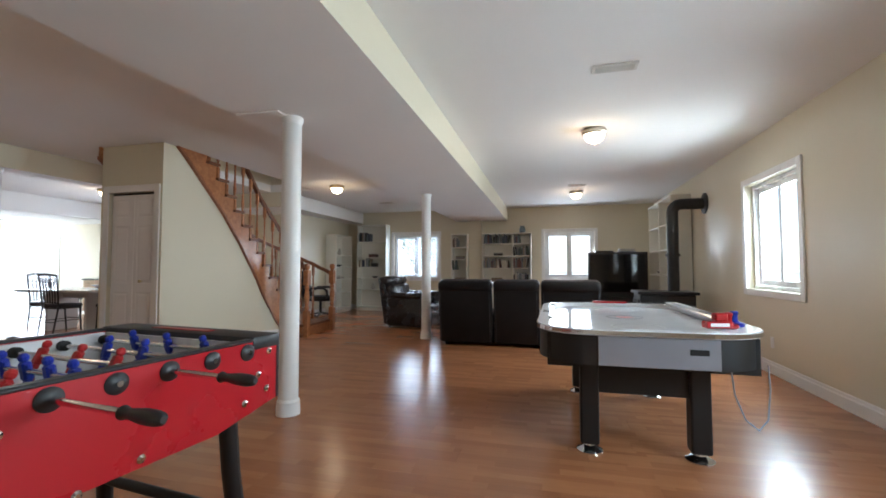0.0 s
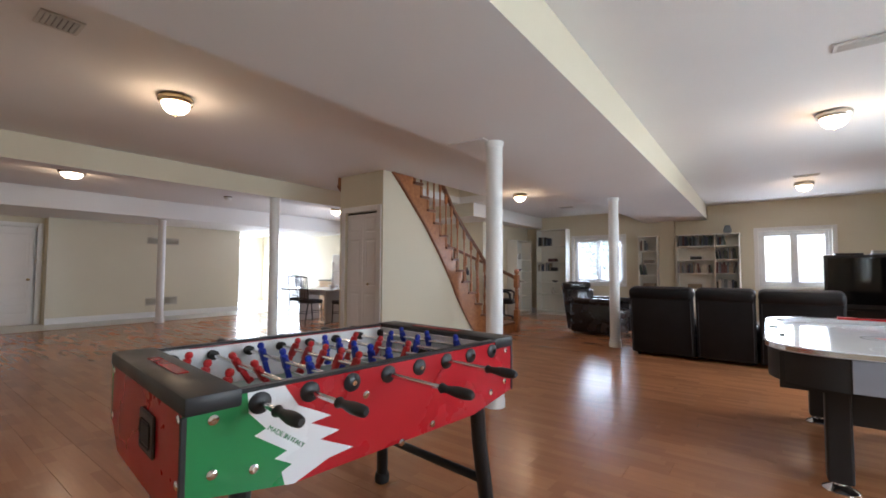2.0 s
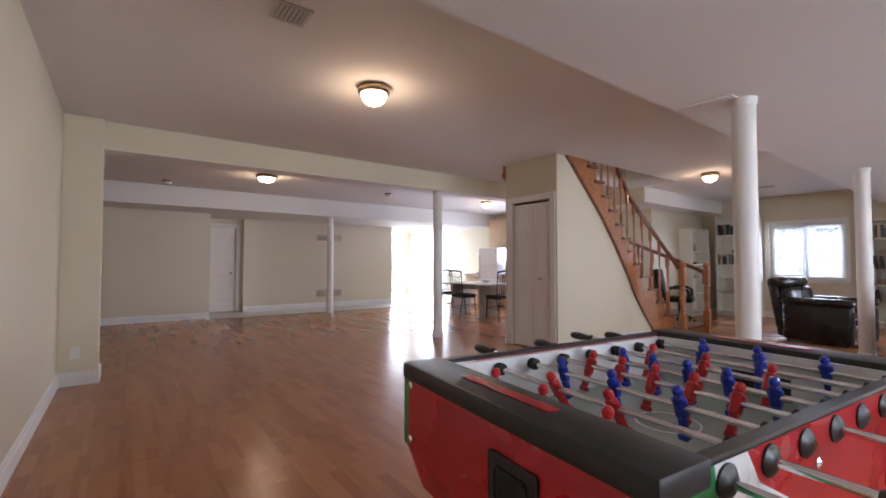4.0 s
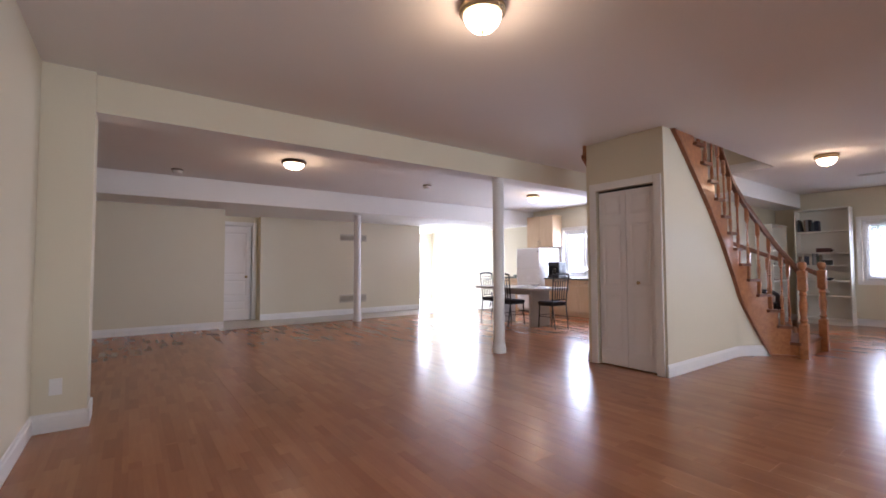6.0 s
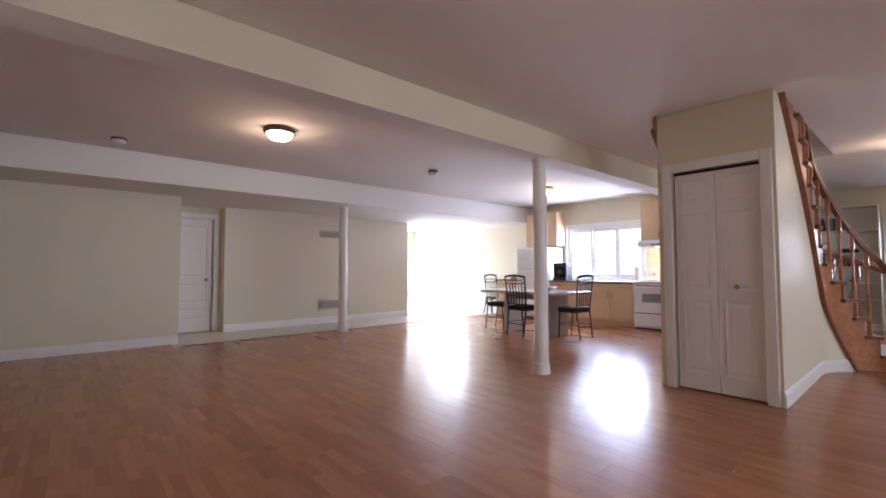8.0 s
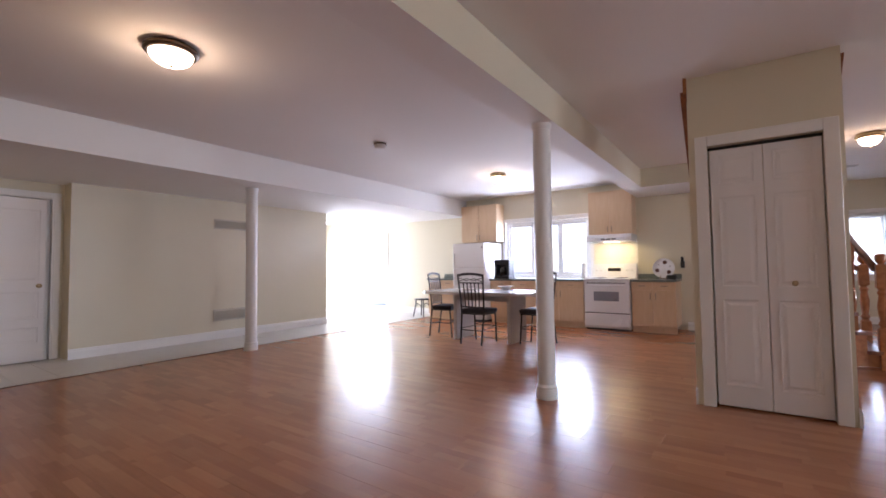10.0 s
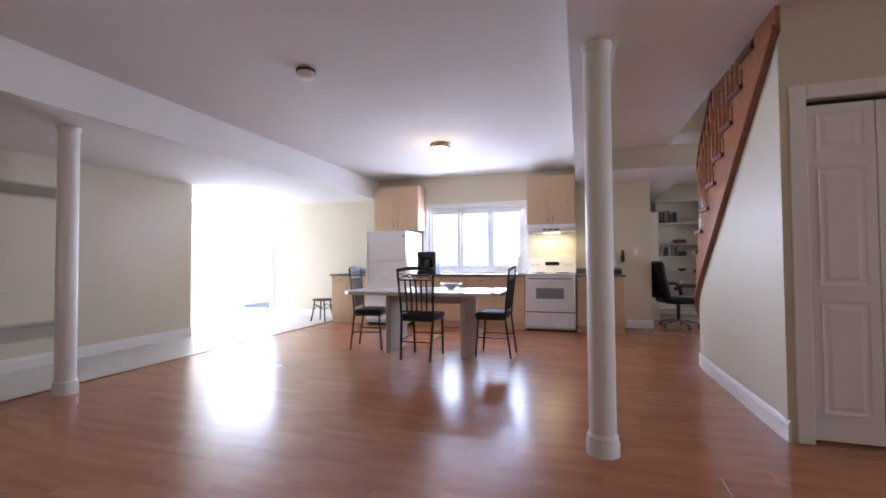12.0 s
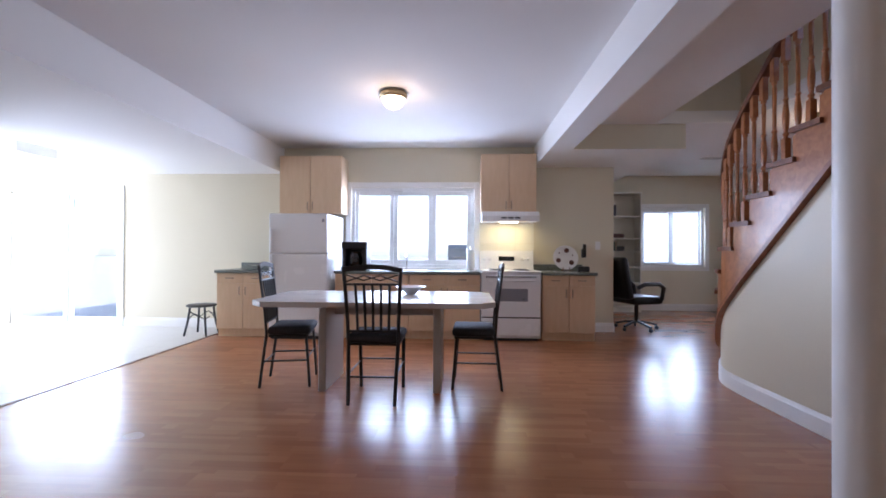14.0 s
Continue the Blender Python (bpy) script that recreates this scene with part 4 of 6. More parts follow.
    fat = player

    def player():
        bm = fat()
        bmesh.ops.scale(bm, vec=(1.0, 1.05, 1.0), verts=bm.verts)
        return bm
    pm = {"red": finish("player", player(), REDP), "blue": finish("player", player(), BLUEP)}
    rnd = random.Random(4)
    for i, (team, n, side, reach) in enumerate(rods):
        y = -0.488 + i * 0.1425
        z = 0.852
        bm = B()
        rod(bm, (-side * (hw + 0.016), y, z), (side * (hw + reach + 0.03), y, z), 0.0085, 10)
        r = part("rod", bm, CHROME, root, "chrome rod", smooth=True)
        bm = B()
        m = along((side * (hw + reach + 0.02), y, z), (side * (hw + reach + 0.2), y, z))
        lathe(bm, [(0.011, 0), (0.016, 0.008), (0.011, 0.02), (0.012, 0.035), (0.017, 0.07), (0.017, 0.1), (0.014, 0.118), (0.008, 0.125), (0, 0.125)], m, 14)
        part("handle", bm, BLACK, r, "black grip", smooth=True)
        for s in (-1, 1):
            bm = B()
            lathe(bm, [(0.030, 0), (0.030, 0.004), (0.024, 0.008), (0.015, 0.013), (0.0, 0.013)], pose(s * hw, y, z, 0, s * 90), 18)
            part("bearing", bm, BLACK, root, "black round bearing", smooth=True)
            bm = B()
            lathe(bm, [(0.02, 0), (0.02, 0.022), (0.0, 0.022)], pose(s * (hw - 0.047), y, z, 0, -s * 90), 14)
            part("stop_ring", bm, MATT_BLACK, r, "black rubber stop", smooth=True)
        turn = rnd.choice([-25, -15, -10, 5, 12, 30])
        off = rnd.uniform(-0.03, 0.03)
        for k in range(n):
            ob = new("player", pm[team])
            tagged(ob, team + " player figure")
            ob.parent = r
            ob.matrix_local = pose((k - (n - 1) / 2) * (0.56 / max(n, 3)) + off, y, z, turn, 0, 0 if team == "red" else 180)
    for sx in (-1, 1):
        for sy in (-1, 1):
            bm = B()
            a, b = Vector((sx * 0.33, sy * 0.50, 0.62)), Vector((sx * 0.37, sy * 0.545, 0.03))
            pts = [a, a.lerp(b, 0.35) + Vector((-sx * 0.01, 0, 0)), a.lerp(b, 0.7) + Vector((-sx * 0.005, 0, 0)), b]
            sweep(bm, pts, [(0.036 * math.cos(t), 0.026 * math.sin(t)) for t in (2 * math.pi * i / 12 for i in range(12))], Vector((0, 1, 0)))
            leg = part("leg", bm, BLACKM, root, "black metal leg", smooth=True)
            bm = B()
            lathe(bm, [(0.038, 0), (0.04, 0.02), (0.036, 0.05)], pose(sx * 0.37, sy * 0.545, 0), 14)
            part("foot", bm, MATT_BLACK, leg, "black rubber foot", smooth=True)
    for sy in (-1, 1):
        bm = B()
        rod(bm, (-0.35, sy * 0.527, 0.26), (0.35, sy * 0.527, 0.26), 0.02, 12)
        part("crossbar", bm, BLACKM, root, "black metal crossbar", smooth=True)
    bm = B()
    prism(bm, [(-0.36, 0.655), (-0.25, 0.59), (0.25, 0.59), (0.36, 0.655)], -hl + 0.03, hl - 0.03, "y")
    part("bottom_board", bm, BLACK, root, "black bottom board")
    cu = bpy.data.curves.new("slogan", "FONT")
    cu.body, cu.size, cu.extrude = "MADE IN ITALY", 0.019, 0.0006
    cu.materials.append(GREEN)
    ob = new("slogan", cu)
    ob.parent = root
    ob.matrix_local = pose(hw + 0.0012, -0.468, 0.775, 90, 0, 90) @ pose(0, 0, 0, 0, 0, -38)
    tagged(ob, "green printed slogan")


football_table()


# ---------- air hockey table ----------
def rounded(hx, hy, r, n=8):
    pts = []
    for cx, cy, a0 in ((hx - r, hy - r, 0), (-hx + r, hy - r, 90), (-hx + r, -hy + r, 180), (hx - r, -hy + r, 270)):
        pts += [(cx + r * math.cos(radians(a0 + 90 * i / n)), cy + r * math.sin(radians(a0 + 90 * i / n))) for i in range(n + 1)]
    return pts


def ring(bm, outer, inner, z0, z1):
    n = len(outer)
    v = [[bm.verts.new((*p, z)) for p in loop] for loop, z in ((outer, z0), (outer, z1), (inner, z1), (inner, z0))]
    for a, b in zip(v, v[1:] + v[:1]):
        for i in range(n):
            bm.faces.new((a[i], a[(i + 1) % n], b[(i + 1) % n], b[i]))


HBLACK = material("black_laminate", (0.009, 0.009, 0.01), 0.5, vary=0.1)


def hockey_table():
    root = thing("air_hockey_table", "black and silver air hockey table with a glossy white playfield", "air hockey table", pose(0.955, 3.60, 0, 0, 0, 0))
    hx, hy = 0.60, 0.975
    bm = B()
    prism(bm, rounded(hx - 0.04, hy - 0.04, 0.26), 0.745, 0.752)
    field = part("playfield", bm, HWHITE, root, "glossy white playfield")
    bm = B()
    ring(bm, rounded(hx + 0.012, hy + 0.012, 0.32), rounded(hx - 0.085, hy - 0.085, 0.24), 0.752, 0.785)
    part("top_rail", bm, HWHITE, root, "white top rail")
    bm = B()
    ring(bm, rounded(hx + 0.018, hy + 0.018, 0.325), rounded(hx + 0.0125, hy + 0.0125, 0.32), 0.757, 0.780)
    part("edge_trim", bm, CHROME, root, "chrome edge trim")
    bm = B()
    ring(bm, rounded(hx, hy, 0.32), rounded(hx - 0.03, hy - 0.03, 0.3), 0.585, 0.752)
    part("skirt", bm, HBLACK, root, "black curved skirt", smooth=True)
    for s in (-1, 1):
        bm = B()
        y0, y1 = sorted((s * (hy - 0.001), s * (hy + 0.006)))
        box(bm, -0.275, y0, 0.588, 0.325, y1, 0.748, 0.002)
        part("end_panel", bm, SILVER, root, "silver end panel")
        bm = B()
        y0, y1 = sorted((s * (hy + 0.006), s * (hy + 0.009)))
        box(bm, 0.18, y0, 0.665, 0.27, y1, 0.695, 0.001)
        part("name_badge", bm, HBLACK, root, "small black badge")
        bm = B()
        y0, y1 = sorted((s * (hy - 0.085), s * (hy - 0.02)))
        box(bm, -0.15, y0, 0.785, 0.15, y1, 0.803 if s > 0 else 0.787, 0.001)
        part("goal_slot", bm, REDP if s > 0 else HWHITE, root, "red goal block" if s > 0 else "white goal block")
        if s < 0:
            bm = B()
            box(bm, -hx + 0.005, -0.06, 0.785, -hx + 0.06, 0.06, 0.789, 0.002)
            part("score_slider", bm, HBLACK, root, "black score counter")
    bm = B()
    box(bm, hx - 0.125, -0.50, 0.783, hx - 0.025, 0.86, 0.808, 0.005)
    part("side_console", bm, HWHITE, root, "raised white score console")
    bm = B()
    box(bm, hx - 0.1, -0.16, 0.808, hx - 0.05, 0.0, 0.812, 0.004)
    part("score_slider", bm, HBLACK, root, "black score counter")
    for (x, y) in ((-0.33, 0.92), (0.38, 0.92), (-0.53, 0.55), (-0.53, -0.45)):
        bm = B()
        box(bm, x - 0.09 if abs(x) < 0.5 else x - 0.015, y - 0.022 if abs(x) < 0.5 else y - 0.05, 0.785, x + 0.09 if abs(x) < 0.5 else x + 0.015, y + 0.022 if abs(x) < 0.5 else y + 0.05, 0.790, 0.002)
        part("rail_slot", bm, HBLACK, root, "black rail slot")
    for (cx, cy, r0, r1) in ((0, 0, 0.13, 0.12), (0, 0.56, 0.16, 0.15), (0, -0.56, 0.16, 0.15)):
        bm = B()
        lathe(bm, [(r0, 0.752), (r0, 0.7526), (r1, 0.7526), (r1, 0.752)], pose(cx, cy, 0), 36, close=False)
        part("field_circle", bm, HBLACK if cy == 0 else SILVER, field, "grey printed circle")
    bm = B()
    prism(bm, [(-0.05, -0.03), (0.0, -0.055), (0.06, -0.02), (0.03, 0.01), (0.055, 0.05), (-0.02, 0.03), (-0.06, 0.04)], 0.752, 0.7529)
    part("centre_emblem", bm, REDP, field, "small red printed emblem")
    for sx in (-1, 1):
        for sy in (-1, 1):
            bm = B()
            x, y = sx * 0.305, sy * 0.655
            box(bm, x - 0.055, y - 0.055, 0.05, x + 0.055, y + 0.055, 0.60, 0.012, 2)
            leg = part("leg", bm, HBLACK, root, "black square leg")
            bm = B()
            lathe(bm, [(0.078, 0.0), (0.078, 0.008), (0.055, 0.022), (0.03, 0.035), (0.022, 0.055)], pose(x, y, 0), 24)
            part("foot", bm, CHROME, leg, "round chrome foot", smooth=True)
    for sy in (-1, 1):
        bm = B()
        box(bm, -0.255, sy * 0.655 - 0.02, 0.36, 0.255, sy * 0.655 + 0.02, 0.60, 0.003)
        part("apron", bm, HBLACK, root, "black panel between the legs")
    bm = B()
    box(bm, -hx + 0.05, -hy + 0.12, 0.55, hx - 0.05, hy - 0.12, 0.744)
    part("blower_case", bm, HBLACK, root, "black underside case")


hockey_table()
for (x, y, mat, name) in ((1.40, 2.87, REDP, "red"), (1.46, 2.96, BLUEP, "blue")):
    root = thing("hockey_striker", name + " plastic striker lying on the air hockey table rail", "air hockey striker", pose(x, y, 0.786), "strikers")
    bm = B()
    lathe(bm, [(0.05, 0), (0.052, 0.012), (0.045, 0.02), (0.03, 0.022)], segs=24)
    part("base", bm, mat, root, smooth=True)
    bm = B()
    lathe(bm, [(0.03, 0.022), (0.018, 0.035), (0.017, 0.06), (0.024, 0.075), (0.018, 0.085), (0, 0.088)], segs=16)
    part("grip", bm, mat, root, smooth=True)
root = thing("score_box", "small red scoring box standing on the air hockey table", "score box", pose(1.33, 2.83, 0.786, 0, 0, 12))
bm = B()
box(bm, -0.07, -0.03, 0, 0.07, 0.03, 0.04, 0.006)
part("base", bm, REDP, root)
bm = B()
box(bm, -0.02, -0.025, 0.04, 0.05, 0.025, 0.085, 0.008)
part("head", bm, REDP, root)
bm = B()
box(bm, -0.05, -0.033, 0.012, 0.05, -0.0305, 0.03)
part("label_strip", bm, FWHITE, root, "white strip")
bm = B()
tube(bm, [(x, y + 0.02, z) for x, y, z in ((1.36, 2.72, 0.60), (1.37, 2.70, 0.45), (1.41, 2.68, 0.33), (1.47, 2.68, 0.28), (1.52, 2.70, 0.33), (1.55, 2.74, 0.48), (1.56, 2.78, 0.60))], 0.004, 6)
single("hanging_cable", bm, SILVER, "thin grey power cable hanging below the air hockey table", "cable", smooth=True)


# ---------- leather seats ----------
def cushion(bm, x0, y0, z0, x1, y1, z1, r=0.06, m=None, puff=0.0):
    """A soft box: rounded edges and slightly swollen faces."""
    vs0 = set(bm.verts)
    box(bm, x0, y0, z0, x1, y1, z1, min(r, (x1 - x0) / 2.2, (y1 - y0) / 2.2, (z1 - z0) / 2.2), 3)
    vs = [v for v in bm.verts if v not in vs0]
    if m:
        bmesh.ops.transform(bm, matrix=m, verts=vs)


def reclining_sofa(name, label, cat, m, seats, w=0.60, arm=0.2, LEATHER=LEATHER):
    """A reclining sofa facing +y; its back is at y=0."""
    root = thing(name, label, cat, m)
    total = seats * w + 2 * arm
    x = -total / 2
    for side in (0, 1):
        a = x + side * (total - arm)
        bm = B()
        cushion(bm, a, 0.12, 0.03, a + arm, 0.95, 0.58, 0.05)
        part("arm", bm, LEATHER, root, "padded leather arm", smooth=True)
        bm = B()
        cushion(bm, a - 0.012, 0.10, 0.54, a + arm + 0.012, 0.97, 0.66, 0.055)
        part("arm_pad", bm, LEATHER, root, "rounded arm pad", smooth=True)
    for k in range(seats):
        a = x + arm + k * w
        g = 0.0015
        bm = B()
        cushion(bm, a + g, 0.1, 0.03, a + w - g, 0.92, 0.30, 0.03)
        part("seat_base", bm, LEATHER, root, smooth=True)
        bm = B()
        cushion(bm, a + g, 0.22, 0.28, a + w - g, 0.96, 0.47, 0.07)
        part("seat_cushion", bm, LEATHER, root, "puffy seat cushion", smooth=True)
        b0, b1 = (a - (arm - 0.03 if k == 0 else -g), a + w + (arm - 0.03 if k == seats - 1 else -g)) if seats > 1 else (a - 0.1, a + w + 0.1)
        if seats > 1:
            b0, b1 = b0 + (0.012 if k else 0), b1 - (0.012 if k < seats - 1 else 0)
        tilt = pose(0, 0.06, 0.05, 9)
        bm = B()
        cushion(bm, b0, -0.03, 0.0, b1, 0.10, 0.80, 0.03, tilt)
        part("backrest", bm, LEATHER, root, "tall leather backrest", smooth=True)
        bm = B()
        cushion(bm, b0 - 0.004, -0.05, 0.74, b1 + 0.004, 0.20, 0.90, 0.06, tilt)
        part("head_cushion", bm, LEATHER, root, "rolled top cushion", smooth=True)
        bm = B()
        cushion(bm, b0 + 0.02, 0.08, 0.36, b1 - 0.02, 0.25, 0.74, 0.07, tilt)
        part("lumbar_cushion", bm, LEATHER, root, "padded back cushion", smooth=True)
        bm = B()
        sweep(bm, [tilt @ Vector((b0 + 0.03, -0.034, z)) for z in (0.03, 0.38, 0.74)], [(0.004 * math.cos(t), 0.004 * math.sin(t)) for t in (0, 1.57, 3.14, 4.71)], Vector((1, 0, 0)))
        part("piping", bm, BLACK, root, "raised seam")
        bm = B()
        sweep(bm, [tilt @ Vector((b1 - 0.03, -0.034, z)) for z in (0.03, 0.38, 0.74)], [(0.004 * math.cos(t), 0.004 * math.sin(t)) for t in (0, 1.57, 3.14, 4.71)], Vector((1, 0, 0)))
        part("piping", bm, BLACK, root, "raised seam")
    for sx in (-1, 1):
        for y in (0.16, 0.85):
            bm = B()
            rod(bm, (sx * (total / 2 - 0.1), y, 0), (sx * (total / 2 - 0.1), y, 0.05), 0.022)
            part("foot", bm, BLACK, root, "small black foot")
    return root


reclining_sofa("sofa", "black leather three-seat reclining sofa with its back to the games area", "sofa", pose(-0.08, 6.20, 0), 3, 0.655, 0.16)
reclining_sofa("recliner", "black leather recliner armchair with puffy cushions near the study window", "armchair", pose(-2.70, 8.2, 0, 0, 0, -100), 1, 0.56, 0.17, LEATHERS)


# ---------- bookcases and what stands on them ----------
rb = random.Random(11)
BOOKC = [material("book_cover_%s" % n, c, 0.5, vary=0.1) for n, c in (("navy", (0.04, 0.05, 0.08)), ("maroon", (0.10, 0.04, 0.035)), ("tan", (0.25, 0.19, 0.13)),
         ("black", (0.025, 0.025, 0.025)), ("grey", (0.28, 0.28, 0.28)), ("ivory", (0.6, 0.56, 0.47)), ("green", (0.05, 0.075, 0.055)), ("teal", (0.12, 0.15, 0.17)))]
BOOK_NAMES = ["navy", "maroon", "tan", "black", "grey", "ivory", "green", "teal"]
BOOKS = {}


def book(m, t, h, d, c):
    key = (round(t, 3), round(h, 2), round(d, 2), c)
    if key not in BOOKS:
        bm = B()
        box(bm, -t / 2, 0, 0, t / 2, d, h, 0.002)
        BOOKS[key] = finish("book", bm, BOOKC[c])
    ob = new("book", BOOKS[key])
    ob.matrix_world = m
    tagged(ob, "closed %s book with a worn cover standing on a white shelf" % BOOK_NAMES[c], "book", "books on shelves")


def row_of_books(m, x0, x1, z, depth, amount=1.0):
    x = x0
    while x < x0 + (x1 - x0) * amount - 0.05:
        t = rb.choice([0.022, 0.03, 0.04])
        h = rb.choice([0.18, 0.21, 0.24])
        lean = 0 if rb.random() < 0.85 else rb.choice([-9, 9])
        book(m @ pose(x + t / 2, depth * 0.12, z + (0.0055 if lean else 0.0), 0, lean, 0), t, h, 0.15, rb.randrange(8))
        x += t + (0.03 if lean else 0.002)


def flat_books(m, x, z, n):
    for i in range(n):
        t = rb.choice([0.022, 0.03])
        book(m @ pose(x, 0.06, z + t / 2 + 0.0005, 0, 90, 0) @ pose(0, 0, 0), t, 0.21, 0.15, rb.randrange(8))
        z += t + 0.001


def ornament(m, kind, x, z):
    if kind == "vase":
        root = single("vase", B_vase(), STEEL, "small round glazed grey ornament standing on a shelf", "ornament", m=m @ pose(x, 0.14, z), smooth=True, group="ornaments")
    elif kind == "box":
        bm = B()
        box(bm, -0.13, -0.06, 0, 0.13, 0.08, 0.10, 0.006)
        single("storage_box", bm, BOOKC[rb.choice([1, 3, 2])], "low dark storage box on a bookcase shelf", "box", m=m @ pose(x, 0.12, z), group="storage boxes")
    elif kind == "photo":
        root = thing("picture_frame", "small dark framed picture leaning on a shelf", "picture frame", m @ pose(x, 0.14, z, -8), "picture frames")
        bm = B()
        for b in ((-0.07, 0, 0.07, 0.012), (-0.07, 0.168, 0.07, 0.18), (-0.07, 0.012, -0.058, 0.168), (0.058, 0.012, 0.07, 0.168)):
            box(bm, b[0], 0, b[1], b[2], 0.012, b[3], 0.002)
        part("frame", bm, OAKD, root)
        bm = B()
        box(bm, -0.058, 0.004, 0.012, 0.058, 0.008, 0.168)
        part("picture", bm, BOOKC[5], root, "pale picture")
    elif kind == "bowl":
        bm = B()
        lathe(bm, [(0.03, 0), (0.05, 0.01), (0.09, 0.05), (0.085, 0.052), (0.045, 0.018), (0, 0.014)], segs=20)
        single("bowl", bm, BOOKC[3], "small dark bowl on a bookcase shelf", "bowl", m=m @ pose(x, 0.14, z), smooth=True, group="ornaments")


def B_vase():
    bm = B()
    lathe(bm, [(0.03, 0), (0.055, 0.03), (0.06, 0.07), (0.035, 0.12), (0.025, 0.15), (0.035, 0.165), (0.028, 0.165), (0.018, 0.15), (0, 0.02)], segs=18)
    return bm


def bookcase(label, m, w, h, d, shelves, columns=(1.0,), cupboard=0.0, contents=()):
    """A bookcase facing -y, its left front corner at the origin of m. shelves: heights of the shelf tops."""
    root = thing("bookcase", label, "bookcase", m, "bookcases")
    t = 0.02
    edges = [0]
    for c in columns:
        edges.append(edges[-1] + c * (w - t))
    for i, x in enumerate(edges):
        bm = B()
        box(bm, x, 0, 0, x + t, d, h, 0.0015)
        part("side_board" if i in (0, len(edges) - 1) else "divider", bm, BOOKCASE, root)
    bm = B()
    box(bm, -0.006, -0.01, h, w + 0.006, d, h + 0.025, 0.002)
    part("top_board", bm, BOOKCASE, root)
    bm = B()
    box(bm, 0.004, d - 0.008, 0.0, w - 0.004, d - 0.002, h - 0.002)
    part("back_board", bm, BOOKCASE, root)
    for ci in range(len(edges) - 1):
        a, b = edges[ci] + t, edges[ci + 1]
        for z in shelves:
            if z < cupboard:
                continue
            bm = B()
            box(bm, a, 0.005, z - 0.02, b, d - 0.008, z, 0.0015)
            part("shelf", bm, BOOKCASE, root)
        if cupboard:
            n = 2 if b - a > 0.55 else 1
            for k in range(n):
                bm = B()
                c, e = a + (b - a) * k / n + 0.003, a + (b - a) * (k + 1) / n - 0.003
                box(bm, c, -0.012, 0.08, e, 0.006, cupboard - 0.004, 0.002)
                dr = part("cupboard_door", bm, BOOKCASE, root)
                bm = B()
                lathe(bm, [(0.005, 0), (0.011, 0.014), (0.01, 0.02), (0, 0.022)], pose(e - 0.03 if k == 0 else c + 0.03, -0.012, cupboard - 0.12, 90), 12)
                part("knob", bm, STEEL, dr, "small metal knob")
        else:
            bm = B()
            box(bm, a, 0.02, 0, b, 0.035, 0.06)
            part("kickboard", bm, BOOKCASE, root)
    for ci, z, kind in contents:
        a, b = edges[ci] + t, edges[ci + 1]
        if kind == "books":
            row_of_books(m, a + 0.01, b - 0.01, z, d, 1.0)
        elif kind == "some":
            row_of_books(m, a + 0.02, b - 0.02, z, d, 0.5)
        elif kind == "flat":
            flat_books(m, (a + b) / 2 - 0.1, z, 3)
        else:
            ornament(m, kind, (a + b) / 2 + rb.uniform(-0.08, 0.08), z)
    return root


S5 = [0.78, 1.12, 1.42, 1.72]
bookcase("wide cream bookcase with two columns, filled with books, above closed cupboards", pose(-1.30, 10.62, 0), 1.19, 1.95, 0.30, S5, (0.63, 0.37), 0.76,
         [(0, 1.72, "books"), (1, 1.72, "some"), (0, 1.42, "bowl"), (0, 1.42, "flat"), (1, 1.42, "books"), (0, 1.12, "books"), (1, 1.12, "books"), (0, 0.78, "box"), (1, 0.78, "books")])
bookcase("narrow cream bookcase with a few books by the wall column", pose(-2.09, 10.62, 0), 0.42, 1.95, 0.30, [0.1, 0.45, 0.78, 1.07, 1.34, 1.64], (1.0,), 0,
         [(0, 1.64, "some"), (0, 1.34, "flat"), (0, 1.07, "some"), (0, 0.78, "box"), (0, 0.45, "books")])
bookcase("tall cream bookcase with open shelves in the study corner", pose(-4.67, 10.62, 0), 0.83, 2.24, 0.30, [0.1, 0.55, 0.85, 1.15, 1.40, 1.82], (1.0,), 0,
         [(0, 1.82, "some"), (0, 1.40, "flat"), (0, 1.40, "bowl"), (0, 1.15, "box"), (0, 1.15, "some"), (0, 0.55, "vase"), (0, 0.85, "bowl")])
bookcase("half-empty cream bookcase against the study wall", pose(-4.78, 9.72, 0, 0, 0, 90), 0.83, 1.93, 0.29, [0.1, 0.5, 0.85, 1.15, 1.45], (1.0,), 0,
         [(0, 1.45, "vase"), (0, 1.15, "bowl"), (0, 0.85, "flat")])
for y0 in (8.95, 9.86):
    bookcase("tall cream bookcase with nearly empty shelves against the east wall", pose(2.35, y0, 0, 0, 0, -90), 0.88, 2.34, 0.31, [0.1, 0.6, 1.0, 1.45, 1.9], (1.0,), 0,
             [(0, 1.0, "bowl"), (0, 1.45, "photo")])
bm = B()
lathe(bm, [(0.05, 0), (0.075, 0.03), (0.075, 0.09), (0.05, 0.15), (0.055, 0.17), (0.045, 0.17), (0.04, 0.14), (0, 0.02)], segs=20)
single("vase", bm, BOOKC[7], "blue-grey glazed vase standing on top of the wide bookcase", "vase", m=pose(-0.32, 10.75, 1.976), smooth=True)

